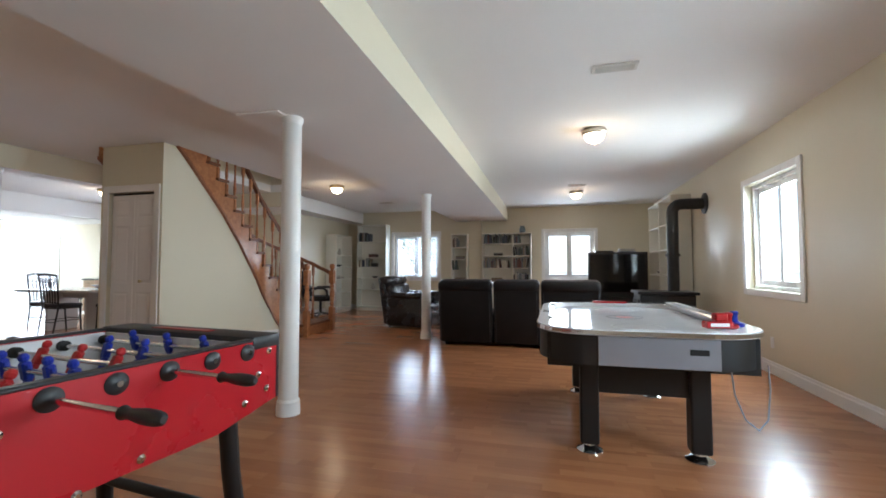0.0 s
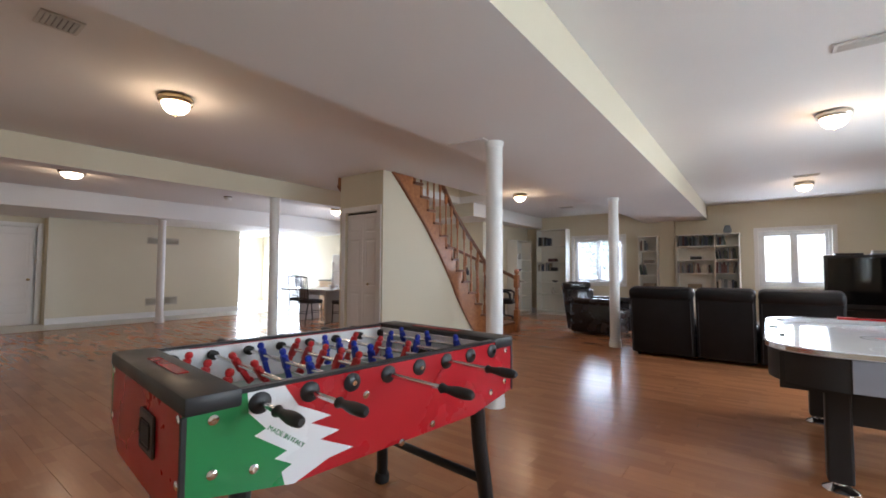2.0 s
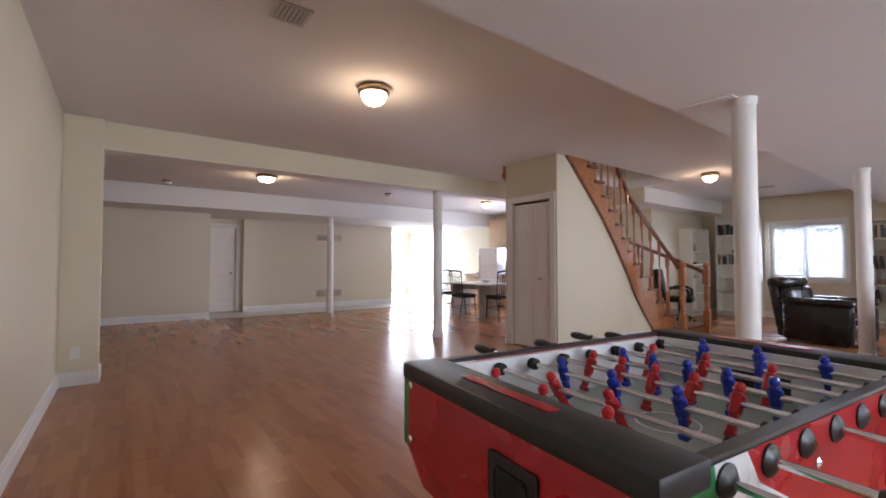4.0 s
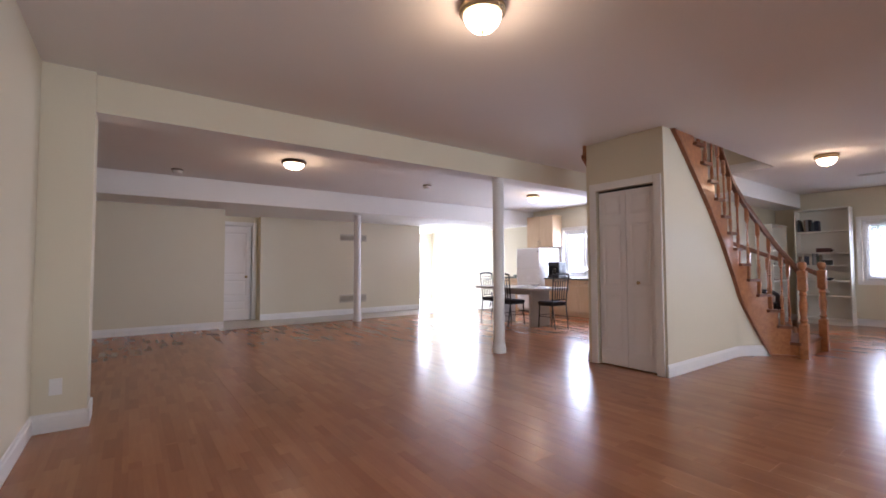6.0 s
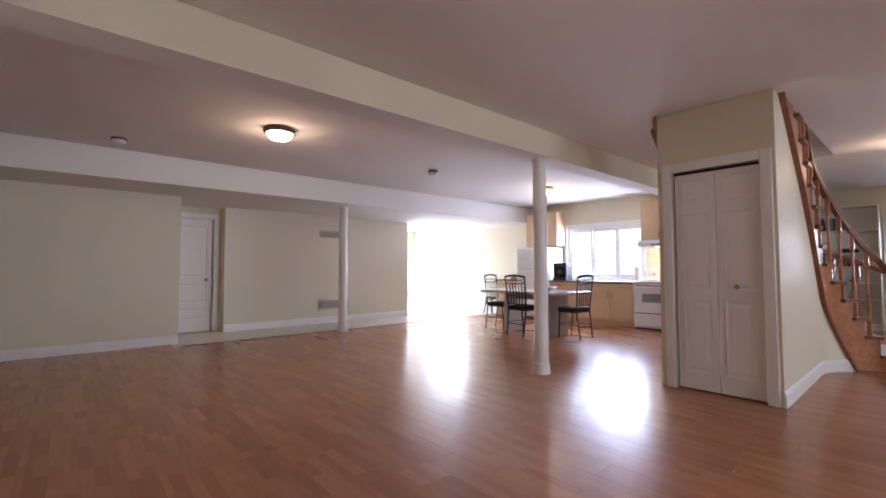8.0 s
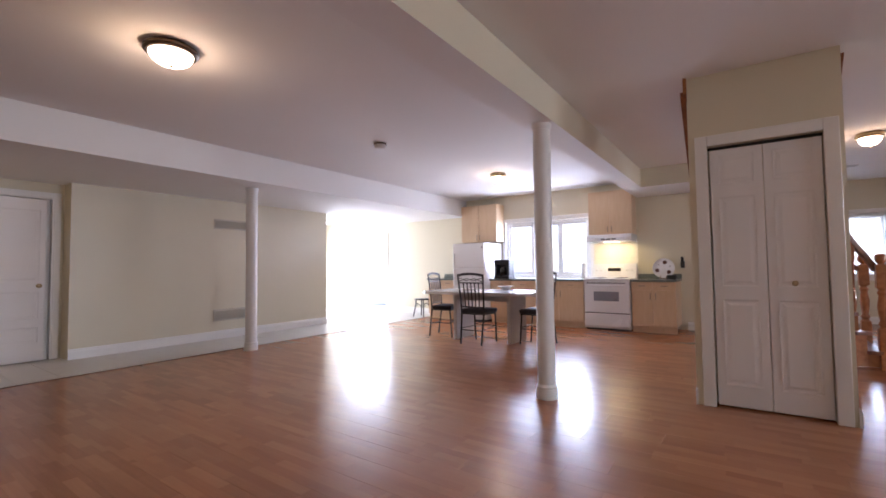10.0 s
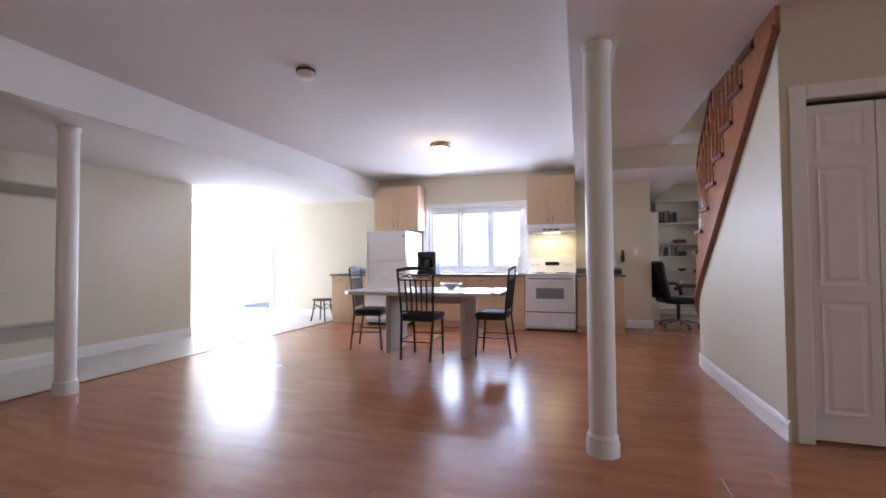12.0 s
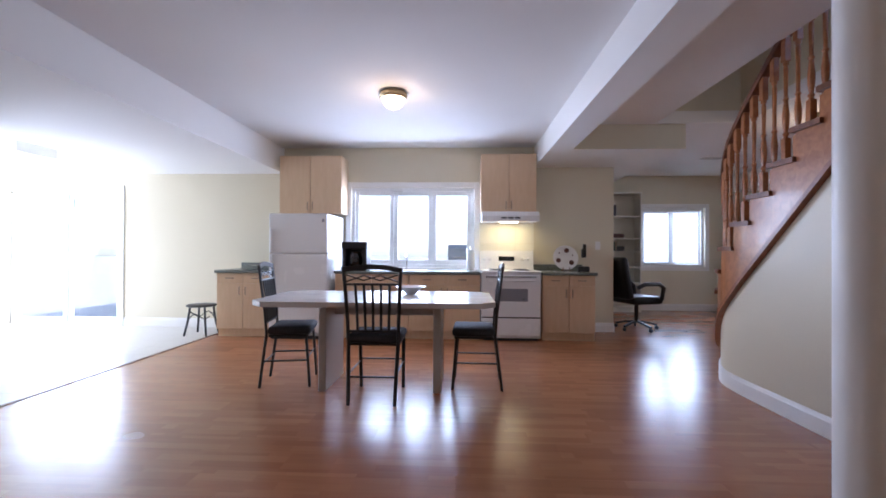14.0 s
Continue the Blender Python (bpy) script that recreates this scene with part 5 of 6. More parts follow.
# ---------- television ----------
tv = thing("television", "large black rear-projection television standing on the floor", "television", pose(1.70, 9.70, 0, 0, 0, 0))
bm = B()
prism(bm, [(-0.55, 0.0), (0.55, 0.0), (0.42, 0.55), (-0.42, 0.55)], 0.0, 1.42)
part("cabinet", bm, BLACK, tv)
bm = B()
box(bm, -0.58, -0.05, 0.55, 0.58, 0.0, 1.45, 0.01)
part("bezel", bm, BLACK, tv)
bm = B()
box(bm, -0.53, -0.056, 0.62, 0.53, -0.052, 1.40)
part("screen", bm, GLOSSB, tv, "glossy dark screen")
bm = B()
box(bm, -0.56, -0.045, 0.08, 0.56, -0.002, 0.52, 0.008)
part("speaker_panel", bm, BLACKM, tv, "dark speaker cloth panel")
for (x, z, w, d, h, lab) in ((-0.25, 1.451, 0.36, 0.26, 0.06, "low black disc player lying on the television"), (0.2, 1.451, 0.34, 0.25, 0.05, "grey video recorder lying on the television")):
    root = thing("media_player", lab, "media player", pose(1.70, 9.70, 0, 0, 0, 0) @ pose(x, 0.13, 1.421 if z else 0), "media players")
    bm = B()
    box(bm, -w / 2, -d / 2, 0, w / 2, d / 2, h, 0.004)
    part("case", bm, BLACK if x < 0 else SILVER, root)
    bm = B()
    box(bm, -w / 2 + 0.04, -d / 2 - 0.002, 0.02, w / 2 - 0.1, -d / 2, h - 0.015)
    part("display", bm, GLOSSB, root, "dark display strip")
root = thing("paper_stack", "loose stack of pale papers lying on the video recorder", "papers", pose(1.70, 9.70, 0, 0, 0, 0) @ pose(0.2, 0.13, 1.4715))
for i in range(4):
    bm = B()
    box(bm, -0.15, -0.1, i * 0.014, 0.15, 0.1, i * 0.014 + 0.012, m=pose(0, 0, 0, 0, 0, (i * 37) % 11 - 5))
    part("papers", bm, BOOKC[5] if i % 2 else BOOKC[4], root)

# ---------- stove with flue ----------
fire = thing("wood_stove", "black cast-iron heating stove with a black flue pipe into the wall", "stove", pose(2.07, 7.45, 0))
bm = B()
box(bm, -0.38, -0.30, 0.16, 0.38, 0.30, 0.72, 0.02, 2)
part("body", bm, BLACKM, fire)
bm = B()
box(bm, -0.42, -0.34, 0.72, 0.42, 0.34, 0.765, 0.012, 2)
part("top_plate", bm, BLACKM, fire)
bm = B()
box(bm, -0.40, -0.24, 0.24, -0.375, 0.24, 0.64, 0.006)
dd = part("door", bm, BLACKM, fire)
bm = B()
box(bm, -0.404, -0.19, 0.30, -0.4, 0.19, 0.58)
part("door_glass", bm, GLOSSB, dd, "dark glass")
for sx in (-1, 1):
    for sy in (-1, 1):
        bm = B()
        lathe(bm, [(0.03, 0), (0.022, 0.04), (0.035, 0.165)], pose(sx * 0.32, sy * 0.24, 0), 12)
        part("leg", bm, BLACKM, fire, smooth=True)
bm = B()
pts = [(0.15, 0, 0.76), (0.15, 0, 1.4), (0.15, 0, 1.98)] + [(0.15 + 0.13 * (1 - math.cos(a)), 0, 1.98 + 0.13 * math.sin(a)) for a in (0.4, 0.8, 1.2, 1.57)] + [(0.6, 0, 2.11)]
sweep(bm, pts, [(0.085 * math.cos(t), 0.085 * math.sin(t)) for t in (2 * math.pi * i / 20 for i in range(20))], Vector((0, 1, 0)))
part("flue_pipe", bm, BLACKM, fire, "matt black flue pipe", smooth=True)
bm = B()
lathe(bm, [(0.105, 0), (0.105, 0.04)], pose(0.15, 0, 1.30), 20)
part("pipe_joint", bm, BLACKM, fire, smooth=True)
bm = B()
lathe(bm, [(0.16, 0), (0.16, 0.015), (0.12, 0.03), (0.09, 0.03)], pose(0.609, 0, 2.11, 0, -90), 24)
part("wall_collar", bm, BLACKM, fire, "round black wall collar", smooth=True)


# ---------- blinds, seen at the study window ----------
root = thing("window_blind", "white horizontal slatted blind hanging in the study window, fully lowered", "blind", pose(-3.115, 10.985, 0))
bm = B()
box(bm, -0.56, -0.02, 1.945, 0.56, 0.02, 1.98, 0.003)
part("head_rail", bm, SLAT, root)
me = None
for i in range(46):
    if me is None:
        bm = B()
        box(bm, -0.555, -0.012, -0.0006, 0.555, 0.012, 0.0006, m=Matrix.Rotation(radians(18), 4, "X"))
        me = finish("slat", bm, SLAT)
    ob = new("slat", me)
    ob.parent, ob.location = root, (0, 0, 0.90 + i * 0.0226)
bm = B()
box(bm, -0.555, -0.012, 0.872, 0.555, 0.012, 0.888, 0.003)
part("bottom_rail", bm, SLAT, root)

# ---------- office chair ----------
oc = thing("office_chair", "black leather swivel office chair on a five-star base with castors", "office chair", pose(-4.66, 8.80, 0, 0, 0, -72) @ Matrix.Diagonal((1, 1, 0.92, 1)))
for i in range(5):
    a = radians(72 * i)
    bm = B()
    sweep(bm, [(0.03 * math.cos(a), 0.03 * math.sin(a), 0.13), (0.16 * math.cos(a), 0.16 * math.sin(a), 0.11), (0.29 * math.cos(a), 0.29 * math.sin(a), 0.075)], [(-0.022, -0.014), (0.022, -0.014), (0.016, 0.014), (-0.016, 0.014)])
    arm = part("base_arm", bm, BLACK, oc, "black base arm")
    bm = B()
    lathe(bm, [(0.0, -0.012), (0.028, -0.012), (0.03, 0), (0.028, 0.012), (0, 0.012)], pose(0.29 * math.cos(a), 0.29 * math.sin(a), 0.031, 90, 0, 72 * i), 14)
    part("castor", bm, BLACK, arm, "twin-wheel castor")
bm = B()
rod(bm, (0, 0, 0.12), (0, 0, 0.42), 0.028)
part("gas_column", bm, BLACKM, oc, smooth=True)
bm = B()
cushion(bm, -0.26, -0.26, 0.42, 0.26, 0.26, 0.54, 0.05)
part("seat", bm, LEATHER, oc, "padded black seat", smooth=True)
bm = B()
cushion(bm, -0.25, -0.06, 0.0, 0.25, 0.06, 0.66, 0.05, pose(0, -0.28, 0.5, 10))
part("backrest", bm, LEATHER, oc, "tall padded backrest", smooth=True)
for s in (-1, 1):
    bm = B()
    tube(bm, [(s * 0.26, -0.2, 0.68), (s * 0.31, -0.12, 0.74), (s * 0.31, 0.12, 0.74), (s * 0.31, 0.2, 0.68), (s * 0.27, 0.2, 0.5)], 0.032, 10)
    part("armrest", bm, BLACK, oc, "curved black armrest", smooth=True)


# ---------- kitchen ----------
HANDLE = material("dull_bronze", (0.36, 0.27, 0.2), 0.35, 0.9)


def kitchen_cabinet(label, x0, x1, doors, drawers, right_side=False):
    """A base cabinet with drawers above doors, front at y=7.86."""
    root = thing("base_cabinet", label, "kitchen cabinet", pose(x0, 7.86, 0), "base cabinets")
    w, d = x1 - x0, 0.68
    bm = B()
    box(bm, 0, 0.02, 0.1, w, d, 0.83, 0.001)
    part("body", bm, MAPLE, root)
    bm = B()
    box(bm, 0.0, 0.05, 0, w, 0.07, 0.1)
    part("kickboard", bm, MAPLE, root)
    dw = w / drawers
    for i in range(drawers):
        bm = B()
        box(bm, i * dw + 0.0035, 0, 0.70, (i + 1) * dw - 0.0035, 0.019, 0.826, 0.002)
        o = part("drawer", bm, MAPLE, root)
        bm = B()
        c = (i + 0.5) * dw
        tube(bm, [(c - 0.05, 0.0, 0.765), (c - 0.045, -0.022, 0.765), (c + 0.045, -0.022, 0.765), (c + 0.05, 0.0, 0.765)], 0.0075, 8)
        part("handle", bm, HANDLE, o, "slim dull bronze bar handle", smooth=True)
    dw = w / doors
    for i in range(doors):
        bm = B()
        box(bm, i * dw + 0.0035, 0, 0.105, (i + 1) * dw - 0.0035, 0.019, 0.695, 0.002)
        o = part("door", bm, MAPLE, root)
        bm = B()
        c = (i + 1) * dw - 0.04 if i % 2 == 0 else i * dw + 0.04
        tube(bm, [(c, 0.0, 0.55), (c, -0.022, 0.555), (c, -0.022, 0.645), (c, 0.0, 0.65)], 0.0075, 8)
        part("handle", bm, HANDLE, o, "slim dull bronze bar handle", smooth=True)


def worktop(label, x0, x1, splash=True, sink=None):
    bm = B()
    box(bm, x0, 7.835, 0.832, x1, 8.548, 0.868, 0.004)
    if splash:
        box(bm, x0, 8.528, 0.868, x1, 8.548, 0.95, 0.003)
    single("worktop", bm, COUNTER, label, "kitchen worktop", group="worktops")


kitchen_cabinet("light maple base cabinet with two drawers above two doors", -10.42, -9.72, 2, 2)
kitchen_cabinet("light maple base cabinet with doors and drawers under the sink", -8.86, -7.90, 2, 2)
kitchen_cabinet("light maple base cabinet beside the white cooker", -7.898, -6.99, 2, 2)
kitchen_cabinet("light maple base cabinet with two doors below the decorative plate", -6.20, -5.54, 2, 2)
worktop("grey-green laminate worktop on the maple cabinet by the refrigerator", -10.44, -9.70)
worktop("grey-green laminate worktop under the kitchen window with a steel sink", -8.87, -6.985, False)
worktop("grey-green laminate worktop on the end cabinet beside the cooker", -6.205, -5.52)


def wall_cabinet(label, x0, x1, z0, z1):
    root = thing("wall_cabinet", label, "kitchen cabinet", pose(x0, 8.2, z0), "wall cabinets")
    w, h = x1 - x0, z1 - z0
    bm = B()
    box(bm, 0, 0.02, 0, w, 0.348, h, 0.001)
    part("body", bm, MAPLE, root)
    for i in range(2):
        bm = B()
        box(bm, i * w / 2 + 0.0035, 0, 0.002, (i + 1) * w / 2 - 0.0035, 0.019, h - 0.002, 0.002)
        o = part("door", bm, MAPLE, root)
        bm = B()
        c = w / 2 + (-0.035 if i == 0 else 0.035)
        tube(bm, [(c, 0.0, 0.05), (c, -0.022, 0.055), (c, -0.022, 0.145), (c, 0.0, 0.15)], 0.0075, 8)
        part("handle", bm, HANDLE, o, "slim dull bronze bar handle", smooth=True)


wall_cabinet("light maple wall cabinet with two doors above the refrigerator", -9.74, -8.875, 1.64, 2.435)
wall_cabinet("light maple wall cabinet with two doors above the range hood", -6.97, -6.22, 1.66, 2.45)

fr = thing("refrigerator", "white two-door refrigerator with the freezer on top", "refrigerator", pose(-9.68, 7.75, 0))
bm = B()
box(bm, 0, 0.06, 0.04, 0.75, 0.76, 1.60, 0.006)
part("body", bm, WHITE, fr)
for z0, z1, n in ((0.08, 1.085, "door"), (1.095, 1.60, "freezer_door")):
    bm = B()
    box(bm, 0, 0, z0, 0.75, 0.055, z1, 0.012, 2)
    o = part(n, bm, WHITE, fr)
    bm = B()
    a, b = (z1 - 0.35, z1 - 0.02) if n == "door" else (z0 + 0.02, z0 + 0.3)
    box(bm, 0.02, -0.028, a, 0.045, 0.0, b, 0.008, 2)
    part("handle", bm, WHITE, o, "white moulded handle")
bm = B()
box(bm, 0.685, -0.003, 1.49, 0.715, 0.0, 1.53)
part("badge", bm, SILVER, fr, "small grey badge")
bm = B()
box(bm, 0.02, 0.03, 0.0, 0.73, 0.7, 0.04)
part("plinth", bm, BLACK, fr)

st = thing("cooker", "white electric cooker with a glass oven door and rear control panel", "cooker", pose(-6.975, 7.83, 0))
bm = B()
box(bm, 0, 0.03, 0.03, 0.755, 0.70, 0.862, 0.004)
part("body", bm, WHITE, st)
bm = B()
box(bm, 0.01, 0.0, 0.30, 0.745, 0.029, 0.83, 0.008, 2)
door = part("oven_door", bm, WHITE, st)
bm = B()
box(bm, 0.17, -0.003, 0.50, 0.585, 0.0, 0.66)
part("oven_window", bm, SILVER, door, "grey glass window")
bm = B()
tube(bm, [(0.08, 0.0, 0.765), (0.08, -0.035, 0.765), (0.675, -0.035, 0.765), (0.675, 0.0, 0.765)], 0.011, 8)
part("handle", bm, WHITE, door, "white bar handle", smooth=True)
for i in range(22):
    bm = B()
    box(bm, 0.06 + i * 0.029, -0.002, 0.795, 0.077 + i * 0.029, 0.0, 0.817)
    part("vent_slot", bm, MATT_BLACK, door, "dark vent slot")
# the shaded gap under the oven door, put in as a black strip
bm = B()
box(bm, 0.01, 0.012, 0.285, 0.745, 0.0295, 0.30)
part("gap_strip", bm, MATT_BLACK, st, "black strip for the shaded gap between door and drawer")
bm = B()
box(bm, 0.01, 0.0, 0.06, 0.745, 0.029, 0.285, 0.008, 2)
part("drawer", bm, WHITE, st)
bm = B()
box(bm, 0, 0.0, 0.863, 0.755, 0.70, 0.88, 0.005)
part("cooktop", bm, WHITE, st)
for (x, y, r) in ((0.2, 0.18, 0.1), (0.55, 0.18, 0.08), (0.2, 0.46, 0.08), (0.55, 0.46, 0.1)):
    bm = B()
    for q in (0.25, 0.5, 0.75, 1.0):
        lathe(bm, [(r * q, 0.884), (r * q - 0.008, 0.891), (r * q - 0.016, 0.884)], pose(x, y, 0), 24, close=False)
    part("burner", bm, MATT_BLACK, st, "black coil burner", kind="stuff")
bm = B()
prism(bm, [(0.60, 0.88), (0.70, 0.88), (0.70, 1.14), (0.65, 1.14)], 0, 0.755, "x")
panel = part("control_panel", bm, WHITE, st)
for x in (0.07, 0.15, 0.60, 0.68):
    bm = B()
    lathe(bm, [(0.025, 0), (0.022, 0.02), (0, 0.021)], pose(x, 0.628, 1.02, 101), 16)
    part("knob", bm, WHITE, panel, "white control knob")
bm = B()
box(bm, 0.27, 0.619, 1.0, 0.49, 0.625, 1.06)
part("clock_display", bm, GLOSSB, panel, "dark clock display")
bm = B()
box(bm, 0.03, 0.03, 0, 0.725, 0.66, 0.03)
part("plinth", bm, BLACK, st)

hood = thing("range_hood", "white range hood under the wall cabinet with a lit lamp", "range hood", pose(-6.96, 8.03, 1.53))
bm = B()
prism(bm, [(0.0, 0.0), (0.518, 0.0), (0.518, 0.128), (0.05, 0.128), (0.0, 0.07)], 0, 0.75, "x")
part("body", bm, WHITE, hood)
for i in range(3):
    bm = B()
    box(bm, 0.25 + i * 0.09, -0.003, 0.03, 0.32 + i * 0.09, 0.0, 0.05)
    part("vent_slot", bm, MATT_BLACK, hood, "dark vent slot")
bm = B()
box(bm, 0.25, 0.2, -0.006, 0.5, 0.3, 0.0, 0.002)
part("lamp_cover", bm, SHADE, hood, "glowing lamp cover")
lamp("hood_light", "AREA", look((-6.585, 8.3, 1.51), (-6.585, 8.40, 0.5)), 1.3, (1.0, 0.80, 0.30), size=0.5, size_y=0.1)
bm = B()
tile_me = None
root = thing("backsplash", "pale glossy tiled splashback on the wall behind the cooker", "splashback", pose(-6.98, 8.549, 0.95))
for i in range(3):
    for k in range(2):
        bm = B()
        box(bm, i * 0.26 + 0.002, -0.007, k * 0.29 + 0.002, (i + 1) * 0.26 - 0.002, 0, (k + 1) * 0.29 - 0.002, 0.001)
        part("tile", bm, BOOKCASE, root)

root = thing("coffee_maker", "black coffee maker standing on the worktop beside the refrigerator", "coffee maker", pose(-8.62, 8.03, 0.869) @ Matrix.Diagonal((1.12, 1.1, 1.15, 1)))
bm = B()
box(bm, -0.15, -0.13, 0, 0.15, 0.13, 0.05, 0.01, 2)
part("base", bm, BLACK, root)
bm = B()
box(bm, -0.145, 0.02, 0.05, 0.145, 0.125, 0.26, 0.01, 2)
part("water_tank", bm, BLACK, root)
for a in (-0.145, 0.095):
    bm = B()
    box(bm, a, -0.11, 0.05, a + 0.05, 0.02, 0.25, 0.01, 2)
    part("side_housing", bm, BLACK, root)
bm = B()
box(bm, -0.15, -0.12, 0.24, 0.15, 0.13, 0.33, 0.018, 2)
part("lid", bm, BLACK, root)
bm = B()
lathe(bm, [(0.06, 0.05), (0.075, 0.08), (0.075, 0.15), (0.05, 0.2), (0.055, 0.215)], pose(0, -0.05, 0), 20)
part("jug", bm, GLOSSB, root, "dark glass jug", smooth=True)
root = thing("paper_towel", "white roll of paper towel on an upright holder by the cooker", "paper towel", pose(-7.10, 8.30, 0.869))
bm = B()
lathe(bm, [(0.07, 0), (0.07, 0.01), (0.008, 0.012), (0.008, 0.31), (0.014, 0.32), (0, 0.33)], segs=16)
part("holder", bm, STEEL, root)
bm = B()
lathe(bm, [(0.02, 0.014), (0.052, 0.014), (0.052, 0.28), (0.02, 0.28)], segs=24)
part("roll", bm, FWHITE, root, smooth=True)
root = thing("kitchen_sink", "stainless steel sink rim with a curved chrome tap under the window", "sink", pose(-8.0, 8.18, 0.868))
bm = B()
ring(bm, rounded(0.36, 0.24, 0.04), rounded(0.32, 0.2, 0.04), 0.0, 0.006)
part("rim", bm, CHROME, root)
bm = B()
box(bm, -0.32, -0.2, 0.0005, 0.32, 0.2, 0.002)
part("basin", bm, STEEL, root)
bm = B()
tube(bm, [(0, 0.25, 0.005), (0, 0.25, 0.12), (0, 0.22, 0.19), (0, 0.15, 0.21), (0, 0.08, 0.17)], 0.012, 10)
part("tap", bm, CHROME, root, smooth=True)
root = thing("decorative_plate", "cream round plate with three dark red painted spots on a stand", "plate", pose(-5.78, 8.40, 0.871, -12))
bm = B()
lathe(bm, [(0.17, 0.022), (0.175, 0.018), (0.13, 0.006), (0.06, 0.0), (0.0, 0.0)], pose(0, 0, 0.178, 90), 40, close=False)
part("plate", bm, FWHITE, root, "cream glazed plate", smooth=True)
for a in (80, 200, 320, 140, 20):
    bm = B()
    lathe(bm, [(0.034 if a in (80, 200, 320) else 0.01, 0), (0.03 if a in (80, 200, 320) else 0.008, 0.003), (0, 0.003)], pose(0.105 * math.cos(radians(a)), -0.011, 0.178 + 0.105 * math.sin(radians(a)), 90), 14)
    part("painted_spot", bm, BOOKC[1], root, "dark red painted spot")
bm = B()
box(bm, -0.06, -0.02, 0, 0.06, 0.1, 0.012, 0.003)
box(bm, -0.05, -0.03, 0.0, -0.04, -0.02, 0.04)
box(bm, 0.04, -0.03, 0.0, 0.05, -0.02, 0.04)
part("stand", bm, OAKD, root)
root = thing("telephone", "black cordless telephone hanging on the kitchen wall", "telephone", pose(-5.50, 8.549, 1.05))
bm = B()
box(bm, -0.03, -0.04, 0, 0.03, 0.0, 0.12, 0.006)
part("cradle", bm, BLACK, root)
bm = B()
box(bm, -0.022, -0.065, 0.02, 0.022, -0.04, 0.19, 0.008)
part("handset", bm, BLACK, root)
bm = B()
box(bm, -0.18, -0.14, 0, 0.18, 0.14, 0.055, 0.012, 2)
single("serving_tray", bm, COUNTER, "grey-green lidded serving dish lying on the worktop", "dish", m=pose(-9.95, 8.2, 0.869))
bm = B()
box(bm, -0.07, -0.05, 0, 0.07, 0.05, 0.07, 0.012, 2)
single("sugar_tin", bm, BOOKC[3], "small dark tin standing on the end worktop", "tin", m=pose(-5.62, 8.12, 0.869))

# ---------- dining set ----------
tb = thing("dining_table", "white laminate dining table with chamfered corners and two slab legs", "table", pose(-7.88, 6.03, 0))
c = 0.11
tx, ty = 0.94, 0.47
top = [(-tx + c, -ty), (tx - c, -ty), (tx, -ty + c), (tx, ty - c), (tx - c, ty), (-tx + c, ty), (-tx, ty - c), (-tx, -ty + c)]
top = [(x - 0.03, y - 0.03) for x, y in top]
bm = B()
prism(bm, top, 0.70, 0.742)
bmesh.ops.bevel(bm, geom=list(bm.edges), offset=0.004, segments=1, affect="EDGES")
part("tabletop", bm, TABLEW, tb)
for s in (-1, 1):
    bm = B()
    box(bm, s * 0.46 - 0.03, -0.26, 0, s * 0.46 + 0.03, 0.26, 0.70, 0.004)
    part("leg", bm, TABLEL, tb, "grey-white slab leg")
bm = B()
box(bm, -0.43, -0.015, 0.58, 0.43, 0.015, 0.70, 0.003)
part("stretcher", bm, TABLEL, tb)
bm = B()
lathe(bm, [(0.05, 0), (0.06, 0.006), (0.12, 0.05), (0.17, 0.065), (0.165, 0.068), (0.11, 0.056), (0.05, 0.014), (0, 0.012)], segs=32)
single("fruit_bowl", bm, FWHITE, "white wide-rimmed bowl standing on the dining table", "bowl", m=pose(-7.68, 6.2, 0.743) @ Matrix.Diagonal((0.8, 0.8, 1.0, 1)), smooth=True)


